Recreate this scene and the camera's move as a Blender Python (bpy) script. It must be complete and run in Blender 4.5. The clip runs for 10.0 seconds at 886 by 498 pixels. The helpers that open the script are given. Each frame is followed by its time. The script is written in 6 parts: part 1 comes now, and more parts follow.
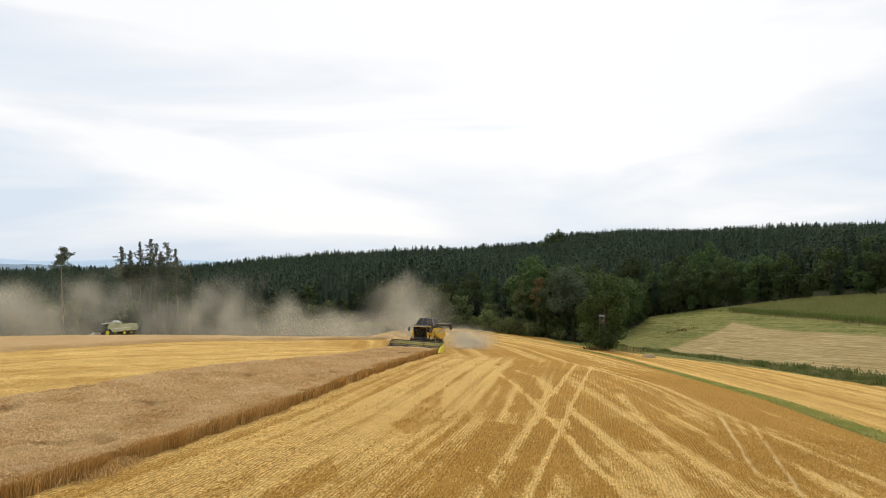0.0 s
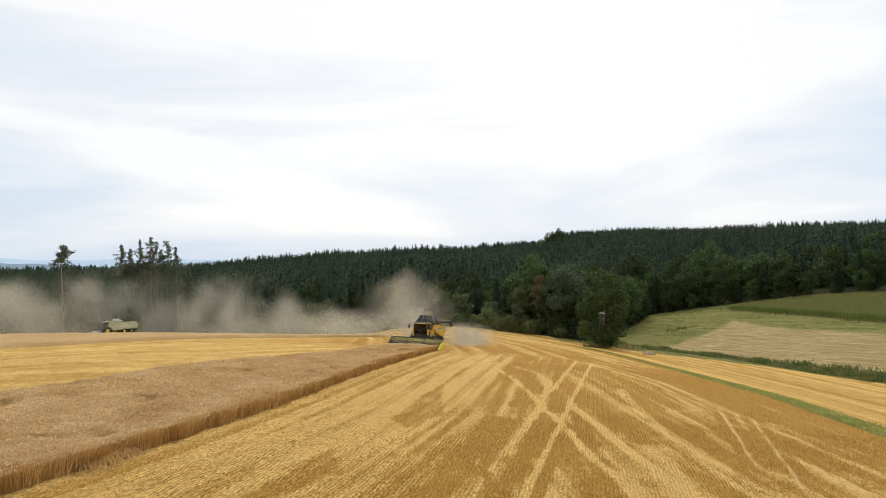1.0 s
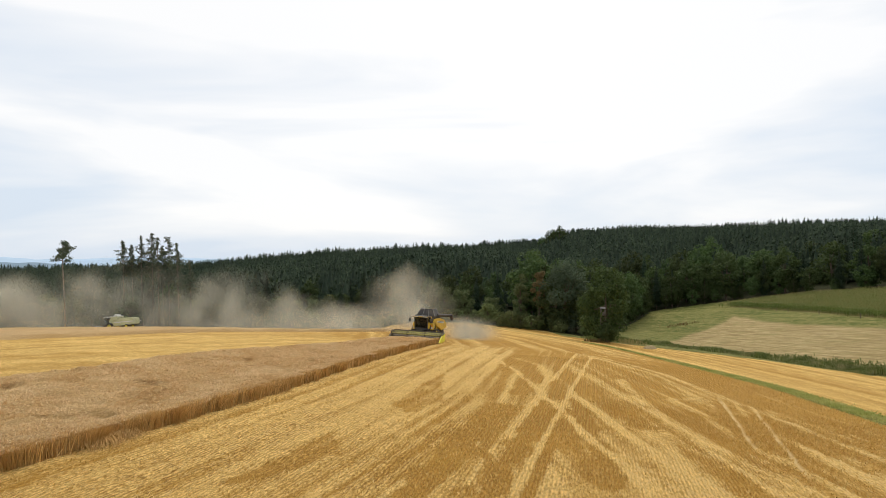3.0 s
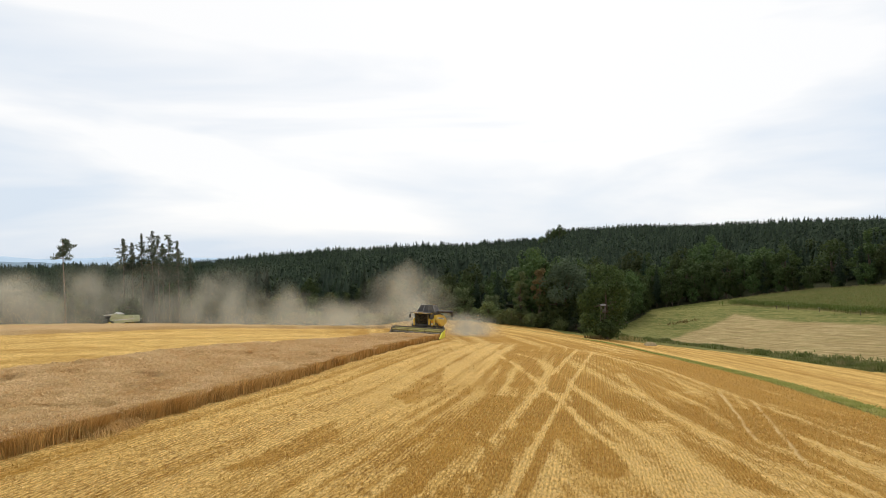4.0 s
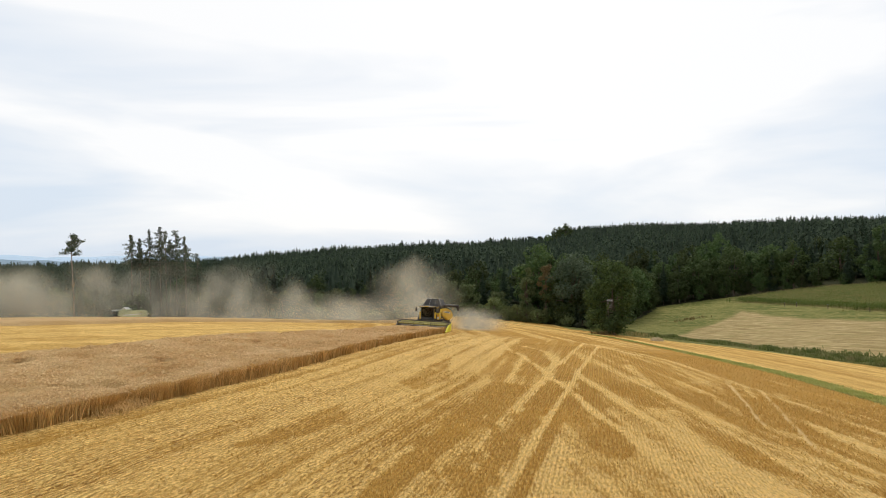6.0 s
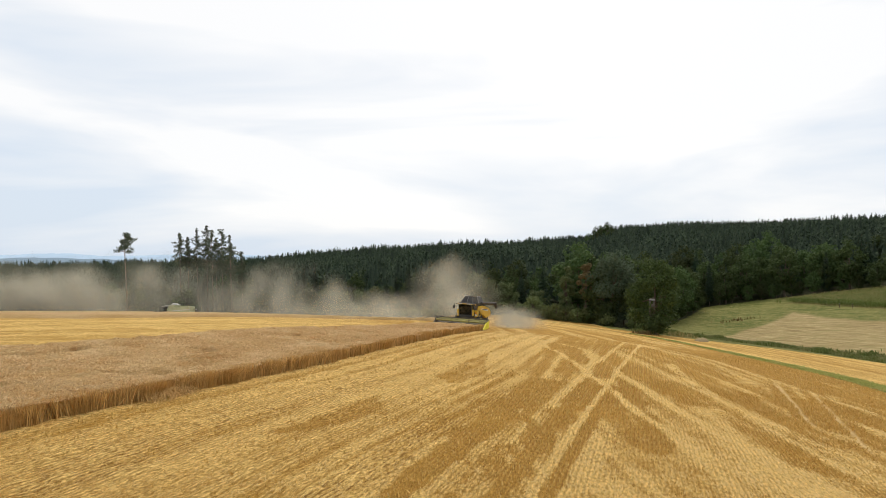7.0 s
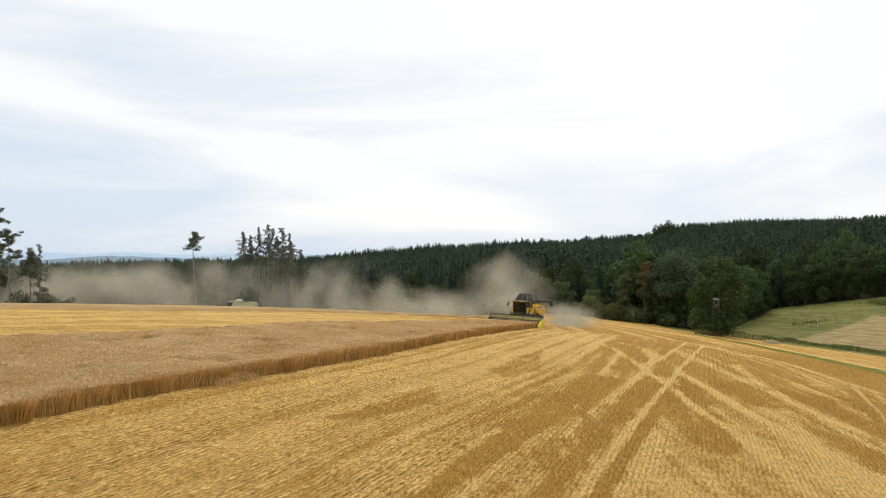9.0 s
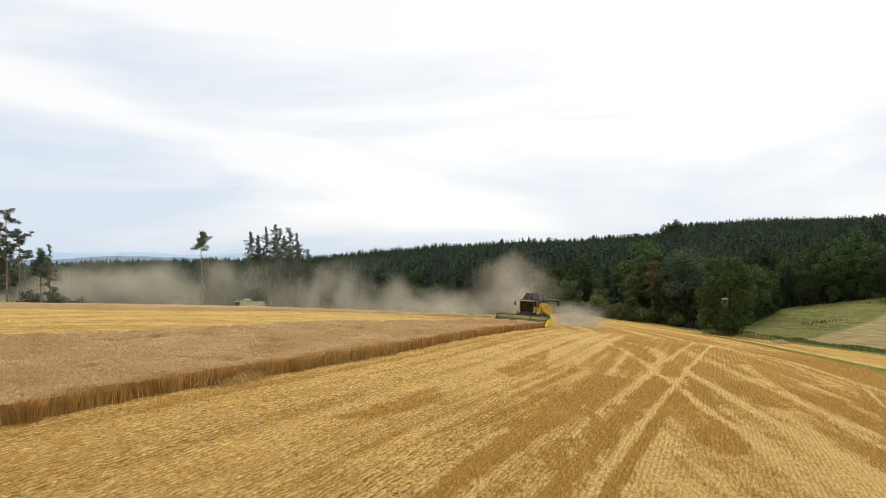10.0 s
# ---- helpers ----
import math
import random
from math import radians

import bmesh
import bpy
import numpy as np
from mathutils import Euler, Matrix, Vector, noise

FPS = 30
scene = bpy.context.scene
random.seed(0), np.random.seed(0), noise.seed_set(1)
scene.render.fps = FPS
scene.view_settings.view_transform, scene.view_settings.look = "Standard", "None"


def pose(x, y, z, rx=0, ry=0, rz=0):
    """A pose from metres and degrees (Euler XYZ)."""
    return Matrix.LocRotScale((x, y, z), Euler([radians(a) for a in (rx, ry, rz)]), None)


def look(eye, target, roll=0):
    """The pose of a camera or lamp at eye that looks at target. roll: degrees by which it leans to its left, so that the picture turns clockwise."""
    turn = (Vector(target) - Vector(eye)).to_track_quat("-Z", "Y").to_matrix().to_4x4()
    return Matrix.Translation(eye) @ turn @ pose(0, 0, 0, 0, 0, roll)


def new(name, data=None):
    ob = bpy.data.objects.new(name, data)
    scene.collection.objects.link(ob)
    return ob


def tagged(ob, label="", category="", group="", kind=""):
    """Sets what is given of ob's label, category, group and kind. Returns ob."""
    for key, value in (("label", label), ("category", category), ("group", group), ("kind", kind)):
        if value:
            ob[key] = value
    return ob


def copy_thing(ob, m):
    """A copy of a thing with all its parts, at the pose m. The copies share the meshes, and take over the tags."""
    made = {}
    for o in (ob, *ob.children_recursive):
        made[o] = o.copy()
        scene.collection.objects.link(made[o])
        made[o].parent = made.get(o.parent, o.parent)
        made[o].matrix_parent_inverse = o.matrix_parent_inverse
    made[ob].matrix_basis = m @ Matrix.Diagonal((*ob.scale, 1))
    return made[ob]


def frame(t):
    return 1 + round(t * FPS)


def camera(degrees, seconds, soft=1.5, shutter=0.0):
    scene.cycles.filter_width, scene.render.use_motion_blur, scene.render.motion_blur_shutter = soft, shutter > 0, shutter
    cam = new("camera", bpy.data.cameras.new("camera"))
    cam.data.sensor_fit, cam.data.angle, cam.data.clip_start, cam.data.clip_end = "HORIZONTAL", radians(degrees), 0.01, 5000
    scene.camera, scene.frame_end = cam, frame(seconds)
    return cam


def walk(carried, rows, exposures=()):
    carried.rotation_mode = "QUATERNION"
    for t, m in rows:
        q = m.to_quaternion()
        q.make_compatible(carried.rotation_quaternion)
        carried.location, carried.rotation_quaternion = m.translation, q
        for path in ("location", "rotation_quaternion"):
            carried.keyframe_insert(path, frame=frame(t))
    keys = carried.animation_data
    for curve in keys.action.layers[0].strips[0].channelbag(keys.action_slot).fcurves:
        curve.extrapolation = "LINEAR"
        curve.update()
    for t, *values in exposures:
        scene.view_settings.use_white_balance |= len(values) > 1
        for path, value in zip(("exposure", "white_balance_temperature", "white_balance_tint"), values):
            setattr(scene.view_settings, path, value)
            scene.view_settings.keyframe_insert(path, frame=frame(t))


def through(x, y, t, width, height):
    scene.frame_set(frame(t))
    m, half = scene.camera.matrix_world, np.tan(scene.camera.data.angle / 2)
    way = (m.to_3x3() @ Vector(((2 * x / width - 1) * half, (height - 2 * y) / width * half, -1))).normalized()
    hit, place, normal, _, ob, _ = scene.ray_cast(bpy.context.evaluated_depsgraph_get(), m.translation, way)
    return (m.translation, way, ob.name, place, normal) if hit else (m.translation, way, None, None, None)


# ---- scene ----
cam = camera(77.02, 10.0, soft=0.6)
# seconds, x, y, z, turn to the left, tilt up, lean
PATH = [
    (0.0, -0.001, -0.002, 10.255, 0.007, 1.208, 0.005),
    (0.5, 0.001, 0.024, 10.105, 0.008, 1.173, 0.010),
    (1.0, -0.001, 0.035, 9.954, 0.019, 1.134, -0.044),
    (1.5, -0.001, 0.027, 9.791, 0.008, 1.114, -0.050),
    (2.0, 0.017, 0.012, 9.630, 0.055, 1.064, -0.085),
    (2.5, 0.039, 0.001, 9.459, 0.097, 1.019, -0.074),
    (4.0, 0.029, -0.036, 8.858, 0.131, 0.923, -0.130),
    (4.5, 0.064, -0.027, 8.640, 0.126, 0.879, -0.114),
    (5.0, 0.081, -0.053, 8.440, 0.115, 0.865, -0.124),
    (6.3, -0.046, 0.007, 8.067, 1.450, 0.799, 0.004),
    (6.5, 0.105, -0.073, 8.003, 2.539, 0.788, -0.055),
    (7.0, 0.108, -0.063, 7.892, 4.714, 0.748, 0.040),
    (7.5, 0.112, -0.053, 7.777, 6.826, 0.708, 0.130),
    (8.0, 0.094, -0.041, 7.656, 8.458, 0.693, 0.198),
    (8.5, 0.125, -0.011, 7.582, 9.649, 0.698, 0.185),
    (9.0, 0.151, 0.022, 7.568, 10.313, 0.666, 0.123),
    (9.5, 0.150, 0.025, 7.566, 10.775, 0.642, 0.088),
    (10.0, 0.142, 0.057, 7.563, 11.000, 0.624, 0.069),
]
walk(cam, [(t, look((x, y, z), (x - math.sin(radians(yaw)) * math.cos(radians(tilt)), y + math.cos(radians(yaw)) * math.cos(radians(tilt)), z + math.sin(radians(tilt))), lean)) for t, x, y, z, yaw, tilt, lean in PATH])

# ---- world, sun, light ----
world = bpy.data.worlds.new("overcast_sky")
scene.world = world
world.use_nodes = True
wn, wl = world.node_tree.nodes, world.node_tree.links
wn.clear()
SUN_TURN, SUN_UP = 8.0, 48.0      # degrees to the right of +y, and above the horizon
w_out = wn.new("ShaderNodeOutputWorld")
w_bg = wn.new("ShaderNodeBackground")
w_sky = wn.new("ShaderNodeTexSky")
w_sky.sky_type = "NISHITA"
w_sky.sun_disc = False
w_sky.sun_elevation, w_sky.sun_rotation = radians(SUN_UP), radians(SUN_TURN)
w_sky.air_density, w_sky.dust_density = 1.0, 2.0
w_dim = wn.new("ShaderNodeVectorMath")
w_dim.operation = "SCALE"
w_dim.inputs["Scale"].default_value = 0.10
w_co = wn.new("ShaderNodeTexCoord")
w_map = wn.new("ShaderNodeMapping")
w_map.inputs["Scale"].default_value = (0.8, 1.0, 4.2)
w_map.inputs["Location"].default_value = (0.35, 0.2, 0.15)
w_map.inputs["Rotation"].default_value = (0, radians(9), radians(20))
w_n1 = wn.new("ShaderNodeTexNoise")
w_n1.inputs["Scale"].default_value, w_n1.inputs["Detail"].default_value = 1.6, 5.0
w_n1.inputs["Roughness"].default_value, w_n1.inputs["Distortion"].default_value = 0.5, 0.4
w_ramp = wn.new("ShaderNodeValToRGB")
w_ramp.color_ramp.elements[0].position, w_ramp.color_ramp.elements[0].color = 0.34, (0.72, 0.81, 0.92, 1)
w_ramp.color_ramp.elements[1].position, w_ramp.color_ramp.elements[1].color = 0.65, (1.02, 1.02, 1.02, 1)
mid = w_ramp.color_ramp.elements.new(0.52)
mid.color = (0.885, 0.92, 0.965, 1)
w_mix = wn.new("ShaderNodeMix")
w_mix.data_type = "RGBA"
w_mix.inputs["Factor"].default_value = 0.93
wl.new(w_co.outputs["Generated"], w_map.inputs["Vector"])
wl.new(w_map.outputs["Vector"], w_n1.inputs["Vector"])
# the cloud is thinnest round the sun
w_dot = wn.new("ShaderNodeVectorMath")
w_dot.operation = "DOT_PRODUCT"
w_dot.inputs[1].default_value = (math.sin(radians(SUN_TURN)) * math.cos(radians(SUN_UP)), math.cos(radians(SUN_TURN)) * math.cos(radians(SUN_UP)), math.sin(radians(SUN_UP)))
w_glow = wn.new("ShaderNodeMapRange")
w_glow.inputs["From Min"].default_value, w_glow.inputs["From Max"].default_value = 0.48, 0.90
w_glow.inputs["To Min"].default_value, w_glow.inputs["To Max"].default_value = -0.12, 0.20
w_sum = wn.new("ShaderNodeMath")
wl.new(w_co.outputs["Generated"], w_dot.inputs[0])
wl.new(w_dot.outputs["Value"], w_glow.inputs["Value"])
wl.new(w_glow.outputs["Result"], w_sum.inputs[0])
w_amp = wn.new("ShaderNodeMath")
w_amp.operation = "MULTIPLY_ADD"
w_amp.inputs[1].default_value, w_amp.inputs[2].default_value = 1.45, -0.22
wl.new(w_n1.outputs["Fac"], w_amp.inputs[0])
wl.new(w_amp.outputs[0], w_sum.inputs[1])
# and thicker, bluer, towards the horizon
w_xyz = wn.new("ShaderNodeSeparateXYZ")
wl.new(w_co.outputs["Generated"], w_xyz.inputs[0])
w_low = wn.new("ShaderNodeMapRange")
w_low.inputs["From Min"].default_value, w_low.inputs["From Max"].default_value = 0.0, 0.24
w_low.inputs["To Min"].default_value, w_low.inputs["To Max"].default_value = -0.16, 0.05
wl.new(w_xyz.outputs["Z"], w_low.inputs["Value"])
w_all = wn.new("ShaderNodeMath")
wl.new(w_sum.outputs[0], w_all.inputs[0])
wl.new(w_low.outputs["Result"], w_all.inputs[1])
wl.new(w_all.outputs[0], w_ramp.inputs["Fac"])
wl.new(w_sky.outputs["Color"], w_dim.inputs[0])
wl.new(w_dim.outputs["Vector"], w_mix.inputs["A"])
wl.new(w_ramp.outputs["Color"], w_mix.inputs["B"])
wl.new(w_mix.outputs["Result"], w_bg.inputs["Color"])
w_bg.inputs["Strength"].default_value = 1.0
wl.new(w_bg.outputs["Background"], w_out.inputs["Surface"])

sun_data = bpy.data.lights.new("sun", "SUN")
sun_data.energy, sun_data.angle, sun_data.color = 1.35, radians(22), (1.0, 0.95, 0.86)
sun = new("sun", sun_data)
sun_dir = Vector((math.sin(radians(SUN_TURN)) * math.cos(radians(SUN_UP)), math.cos(radians(SUN_TURN)) * math.cos(radians(SUN_UP)), math.sin(radians(SUN_UP))))
sun.matrix_world = look(tuple(sun_dir * 300), (0, 0, 0))
scene.cycles.transparent_max_bounces = 128


# ---- small helpers ----
def raw_mesh(name, v, f, smooth=False):
    """A mesh from arrays of vertices and of faces that all have the same number of corners."""
    v, f = np.asarray(v, np.float32), np.asarray(f, np.int32)
    me = bpy.data.meshes.new(name)
    me.vertices.add(len(v))
    me.vertices.foreach_set("co", v.ravel())
    me.loops.add(f.size)
    me.loops.foreach_set("vertex_index", f.ravel())
    me.polygons.add(len(f))
    me.polygons.foreach_set("loop_start", np.arange(len(f), dtype=np.int32) * f.shape[1])
    if smooth:
        me.polygons.foreach_set("use_smooth", np.ones(len(f), dtype=bool))
    me.update(calc_edges=True)
    return me


def mesh_attribute(me, name, values):
    a = me.attributes.new(name, "FLOAT", "POINT")
    a.data.foreach_set("value", np.asarray(values, np.float32))


def part(name, bm, material, parent=None, label="", smooth=False):
    """Links a bmesh (or a ready mesh) as one mesh object under a thing or a part."""
    if isinstance(bm, bpy.types.Mesh):
        me = bm
    else:
        me = bpy.data.meshes.new(name)
        bmesh.ops.recalc_face_normals(bm, faces=bm.faces[:])
        bm.to_mesh(me)
        bm.free()
    if smooth:
        me.polygons.foreach_set("use_smooth", np.ones(len(me.polygons), dtype=bool))
    if not me.materials:
        me.materials.append(material)
    ob = new(name, me)
    if parent is not None:
        ob.parent = parent
    if label:
        tagged(ob, label)
    return ob


def vnoise(x, y, seed=0):
    """Smooth value noise, 0 to 1, one cell a unit."""
    x, y = np.asarray(x, float), np.asarray(y, float)
    ix, iy = np.floor(x), np.floor(y)
    fx, fy = x - ix, y - iy
    fx, fy = fx * fx * (3 - 2 * fx), fy * fy * (3 - 2 * fy)

    def h(a, b):
        s = np.sin(a * 127.1 + b * 311.7 + seed * 74.7) * 43758.5453
        return s - np.floor(s)
    return (h(ix, iy) * (1 - fx) + h(ix + 1, iy) * fx) * (1 - fy) + (h(ix, iy + 1) * (1 - fx) + h(ix + 1, iy + 1) * fx) * fy


def step(a, b, x):
    s = np.clip((np.asarray(x, float) - a) / (b - a), 0, 1)
    return s * s * (3 - 2 * s)


# ---- the lie of the land ----
DOME = np.array([1.51859, -4.06134, 0.61378, -1.42121, 0.74685, -2.61307, 0.4675, 0.02591])


def field_z(x, y):
    a, b = np.clip(x, -110, 75) / 50.0, np.clip(y, 0, 150) / 50.0
    z = DOME[0] + DOME[1] * a + DOME[2] * b + DOME[3] * a * a + DOME[4] * a * b + DOME[5] * b * b + DOME[6] * b ** 3 + DOME[7] * a * b * b
    z = z + 3.15 * np.exp(-((x + 74.0) / 9.0) ** 2 - ((y - 126.0) / 5.0) ** 2)
    return z - 0.0018 * np.clip(y - 78, 0, 45) ** 2 * step(-5, -30, x)


def meadow_z(x, y):
    return -9.9 + 0.17 * (np.clip(x, -50, 190) - 60) - 0.04 * (np.clip(y, 0, 260) - 125)


def ridge_z(x, y):
    """Ground of the wooded ridge, by the direction from the field."""
    u = x / np.maximum(y, 60.0)
    k = np.interp(u, [-0.8, -0.44, -0.37, -0.23, -0.085, 0.016, 0.12, 0.18, 0.2, 0.3, 0.47, 0.65, 0.8],
                  [-0.010, -0.001, 0.006, 0.019, 0.025, 0.027, 0.034, 0.038, 0.052, 0.0575, 0.0615, 0.0695, 0.0745])
    return 10.2 + k * 800 - 17.0


def ground_z(x, y):
    x, y = np.asarray(x, float), np.asarray(y, float)
    a, b = field_z(x, y), meadow_z(x, y)
    z = np.maximum(a, b) + 0.4 * np.log1p(np.exp(-np.abs(a - b) / 0.8))
    s = np.clip((y - 170) / 630.0, 0, 1) ** 1.6
    z = z * (1 - s) + ridge_z(x, y) * s
    z = z - 60 * step(850, 2500, y)
    z = z - 12 * step(-110, -260, x) * step(60, 140, y) * (1 - s)
    return z


# lines of the plan, all as x by y or y by x
EDGE_X = [-24, -16.3, -15.4, -14.3, -13.3, -12.05, -10.85, -9.3, -8.1, -7.3, -5.6, -3.3, -0.7]


def crop_edge(y):
    return np.interp(y, [-20, 10, 13.5, 17.8, 20.5, 24, 27.7, 32.6, 38, 42, 50, 60, 71], EDGE_X)


def crop_back(y):
    return np.interp(y, [-20, 10, 20, 29, 33, 37, 40.5, 45.4, 50.4, 56, 71, 85], [-75, -38, -30, -23.3, -21.8, -21, -19.8, -17.6, -14.5, -10.8, -6.4, -4])


def strip_far(x):
    return np.interp(x, [-200, -90, -60, -42, -38, -35, -30, -23, -17, -8, 0], [30, 38, 46, 54, 63, 71, 77.5, 82, 90, 97, 112])


def verge(y):
    """Middle of the grass strip between the two stubble fields."""
    return np.interp(y, [-50, 0, 37, 45, 52, 62, 74, 88, 104, 122, 136, 147, 160], [33, 31.5, 30.6, 30.7, 30.7, 29.2, 27.6, 26.2, 21.5, 15.0, 9.6, 6.8, 4])


def wood_edge(x):
    """How far ahead the wood begins."""
    return np.interp(x, [-300, -130, -100, -83, -60, -20, 6, 16, 24, 29, 36, 58, 75, 90, 102, 110, 117, 125, 150, 260],
                     [150, 146, 136, 128, 132, 143, 149, 141, 134, 118, 128, 174, 203, 199, 194, 189, 179, 160, 134, 104])


def headland(y):
    """The long swath that follows the grass strip and bends round the crest."""
    return np.interp(y, [0, 20, 30, 37, 43, 53, 61, 66, 71, 76], [26, 21.9, 21.6, 21.2, 20.9, 21.1, 19.6, 18.4, 15.5, 8.0])


def tram(y, k):
    """The two pairs of wheel tracks that cross the field."""
    return np.where(k == 0, 3.35 + (y - 21.7) * 0.321, 1.55 + (y - 21.4) * 0.311)


# ---- materials ----
def fresh(name, rough=0.85, spec=0.25, metal=0.0):
    m = bpy.data.materials.new(name)
    m.use_nodes = True
    n, l = m.node_tree.nodes, m.node_tree.links
    b = n["Principled BSDF"]
    b.inputs["Roughness"].default_value = rough
    b.inputs["Metallic"].default_value = metal
    b.inputs["Specular IOR Level"].default_value = spec
    return m, n, l, b


def mix_node(n, l, fac, a, b, blend="MIX"):
    x = n.new("ShaderNodeMix")
    x.data_type, x.blend_type = "RGBA", blend
    for key, value in (("Factor", fac), ("A", a), ("B", b)):
        if isinstance(value, bpy.types.NodeSocket):
            l.new(value, x.inputs[key])
        else:
            x.inputs[key].default_value = value if key == "Factor" else (*value, 1)
    return x.outputs["Result"]


def noise_node(n, l, scale, detail=4.0, stretch=None, rough=0.55):
    g = n.new("ShaderNodeNewGeometry")
    t = n.new("ShaderNodeTexNoise")
    t.inputs["Scale"].default_value, t.inputs["Detail"].default_value, t.inputs["Roughness"].default_value = scale, detail, rough
    if stretch:
        mp = n.new("ShaderNodeMapping")
        mp.inputs["Scale"].default_value = stretch
        l.new(g.outputs["Position"], mp.inputs["Vector"])
        l.new(mp.outputs["Vector"], t.inputs["Vector"])
    else:
        l.new(g.outputs["Position"], t.inputs["Vector"])
    return t.outputs["Fac"]


def ramp_node(n, l, fac, lo, hi):
    r = n.new("ShaderNodeMapRange")
    r.inputs["From Min"].default_value, r.inputs["From Max"].default_value = lo, hi
    l.new(fac, r.inputs["Value"])
    return r.outputs["Result"]


def attribute_node(n, name):
    a = n.new("ShaderNodeAttribute")
    a.attribute_name = name
    return a.outputs["Fac"]


def bump_node(n, l, b, height, strength, distance):
    x = n.new("ShaderNodeBump")
    x.inputs["Strength"].default_value, x.inputs["Distance"].default_value = strength, distance
    l.new(height, x.inputs["Height"])
    l.new(x.outputs["Normal"], b.inputs["Normal"])


def worn(name, c1, c2, scale=3.0, rough=0.6, metal=0.0, spec=0.35, bump=0.15, dirt=None, dirt_amount=0.4):
    """A surface of two tones at a coarse and a fine scale, with dirt patches."""
    m, n, l, b = fresh(name, rough, spec, metal)
    col = mix_node(n, l, ramp_node(n, l, noise_node(n, l, scale, 5), 0.35, 0.65), c1, c2)
    fine = noise_node(n, l, scale * 14, 3)
    col = mix_node(n, l, 0.25, col, mix_node(n, l, fine, (0.35, 0.35, 0.35), (1.4, 1.4, 1.4)), "MULTIPLY")
    if dirt:
        f = n.new("ShaderNodeMath")
        f.operation = "MULTIPLY"
        l.new(ramp_node(n, l, noise_node(n, l, scale * 0.7, 6), 0.42, 0.7), f.inputs[0])
        f.inputs[1].default_value = dirt_amount
        col = mix_node(n, l, f.outputs[0], col, dirt)
    l.new(col, b.inputs["Base Color"])
    if bump:
        bump_node(n, l, b, fine, bump, 0.02)
    return m


def blades(name, c1, c2, c3, through=0.25, per_tree=0.0, rough=0.7):
    """Leaves, stalks and needles: tone by leaf, by plant and by place, some light coming through."""
    m, n, l, b = fresh(name, rough, 0.2)
    g = n.new("ShaderNodeNewGeometry")
    col = mix_node(n, l, g.outputs["Random Per Island"], c1, c2)
    col = mix_node(n, l, ramp_node(n, l, noise_node(n, l, 0.55, 3), 0.45, 0.75), col, c3)
    if per_tree:
        o = n.new("ShaderNodeObjectInfo")
        h = n.new("ShaderNodeHueSaturation")
        for key, lo, hi in (("Hue", 0.5 - 0.035 * per_tree, 0.5 + 0.02 * per_tree), ("Value", 1 - 0.45 * per_tree, 1 + 0.5 * per_tree)):
            r = n.new("ShaderNodeMapRange")
            r.inputs["To Min"].default_value, r.inputs["To Max"].default_value = lo, hi
            l.new(o.outputs["Random"], r.inputs["Value"])
            l.new(r.outputs["Result"], h.inputs[key])
        l.new(col, h.inputs["Color"])
        col = h.outputs["Color"]
    l.new(col, b.inputs["Base Color"])
    tr = n.new("ShaderNodeBsdfTranslucent")
    l.new(col, tr.inputs["Color"])
    ms = n.new("ShaderNodeMixShader")
    ms.inputs["Fac"].default_value = through
    l.new(b.outputs["BSDF"], ms.inputs[1])
    l.new(tr.outputs["BSDF"], ms.inputs[2])
    l.new(ms.outputs["Shader"], n["Material Output"].inputs["Surface"])
    return m


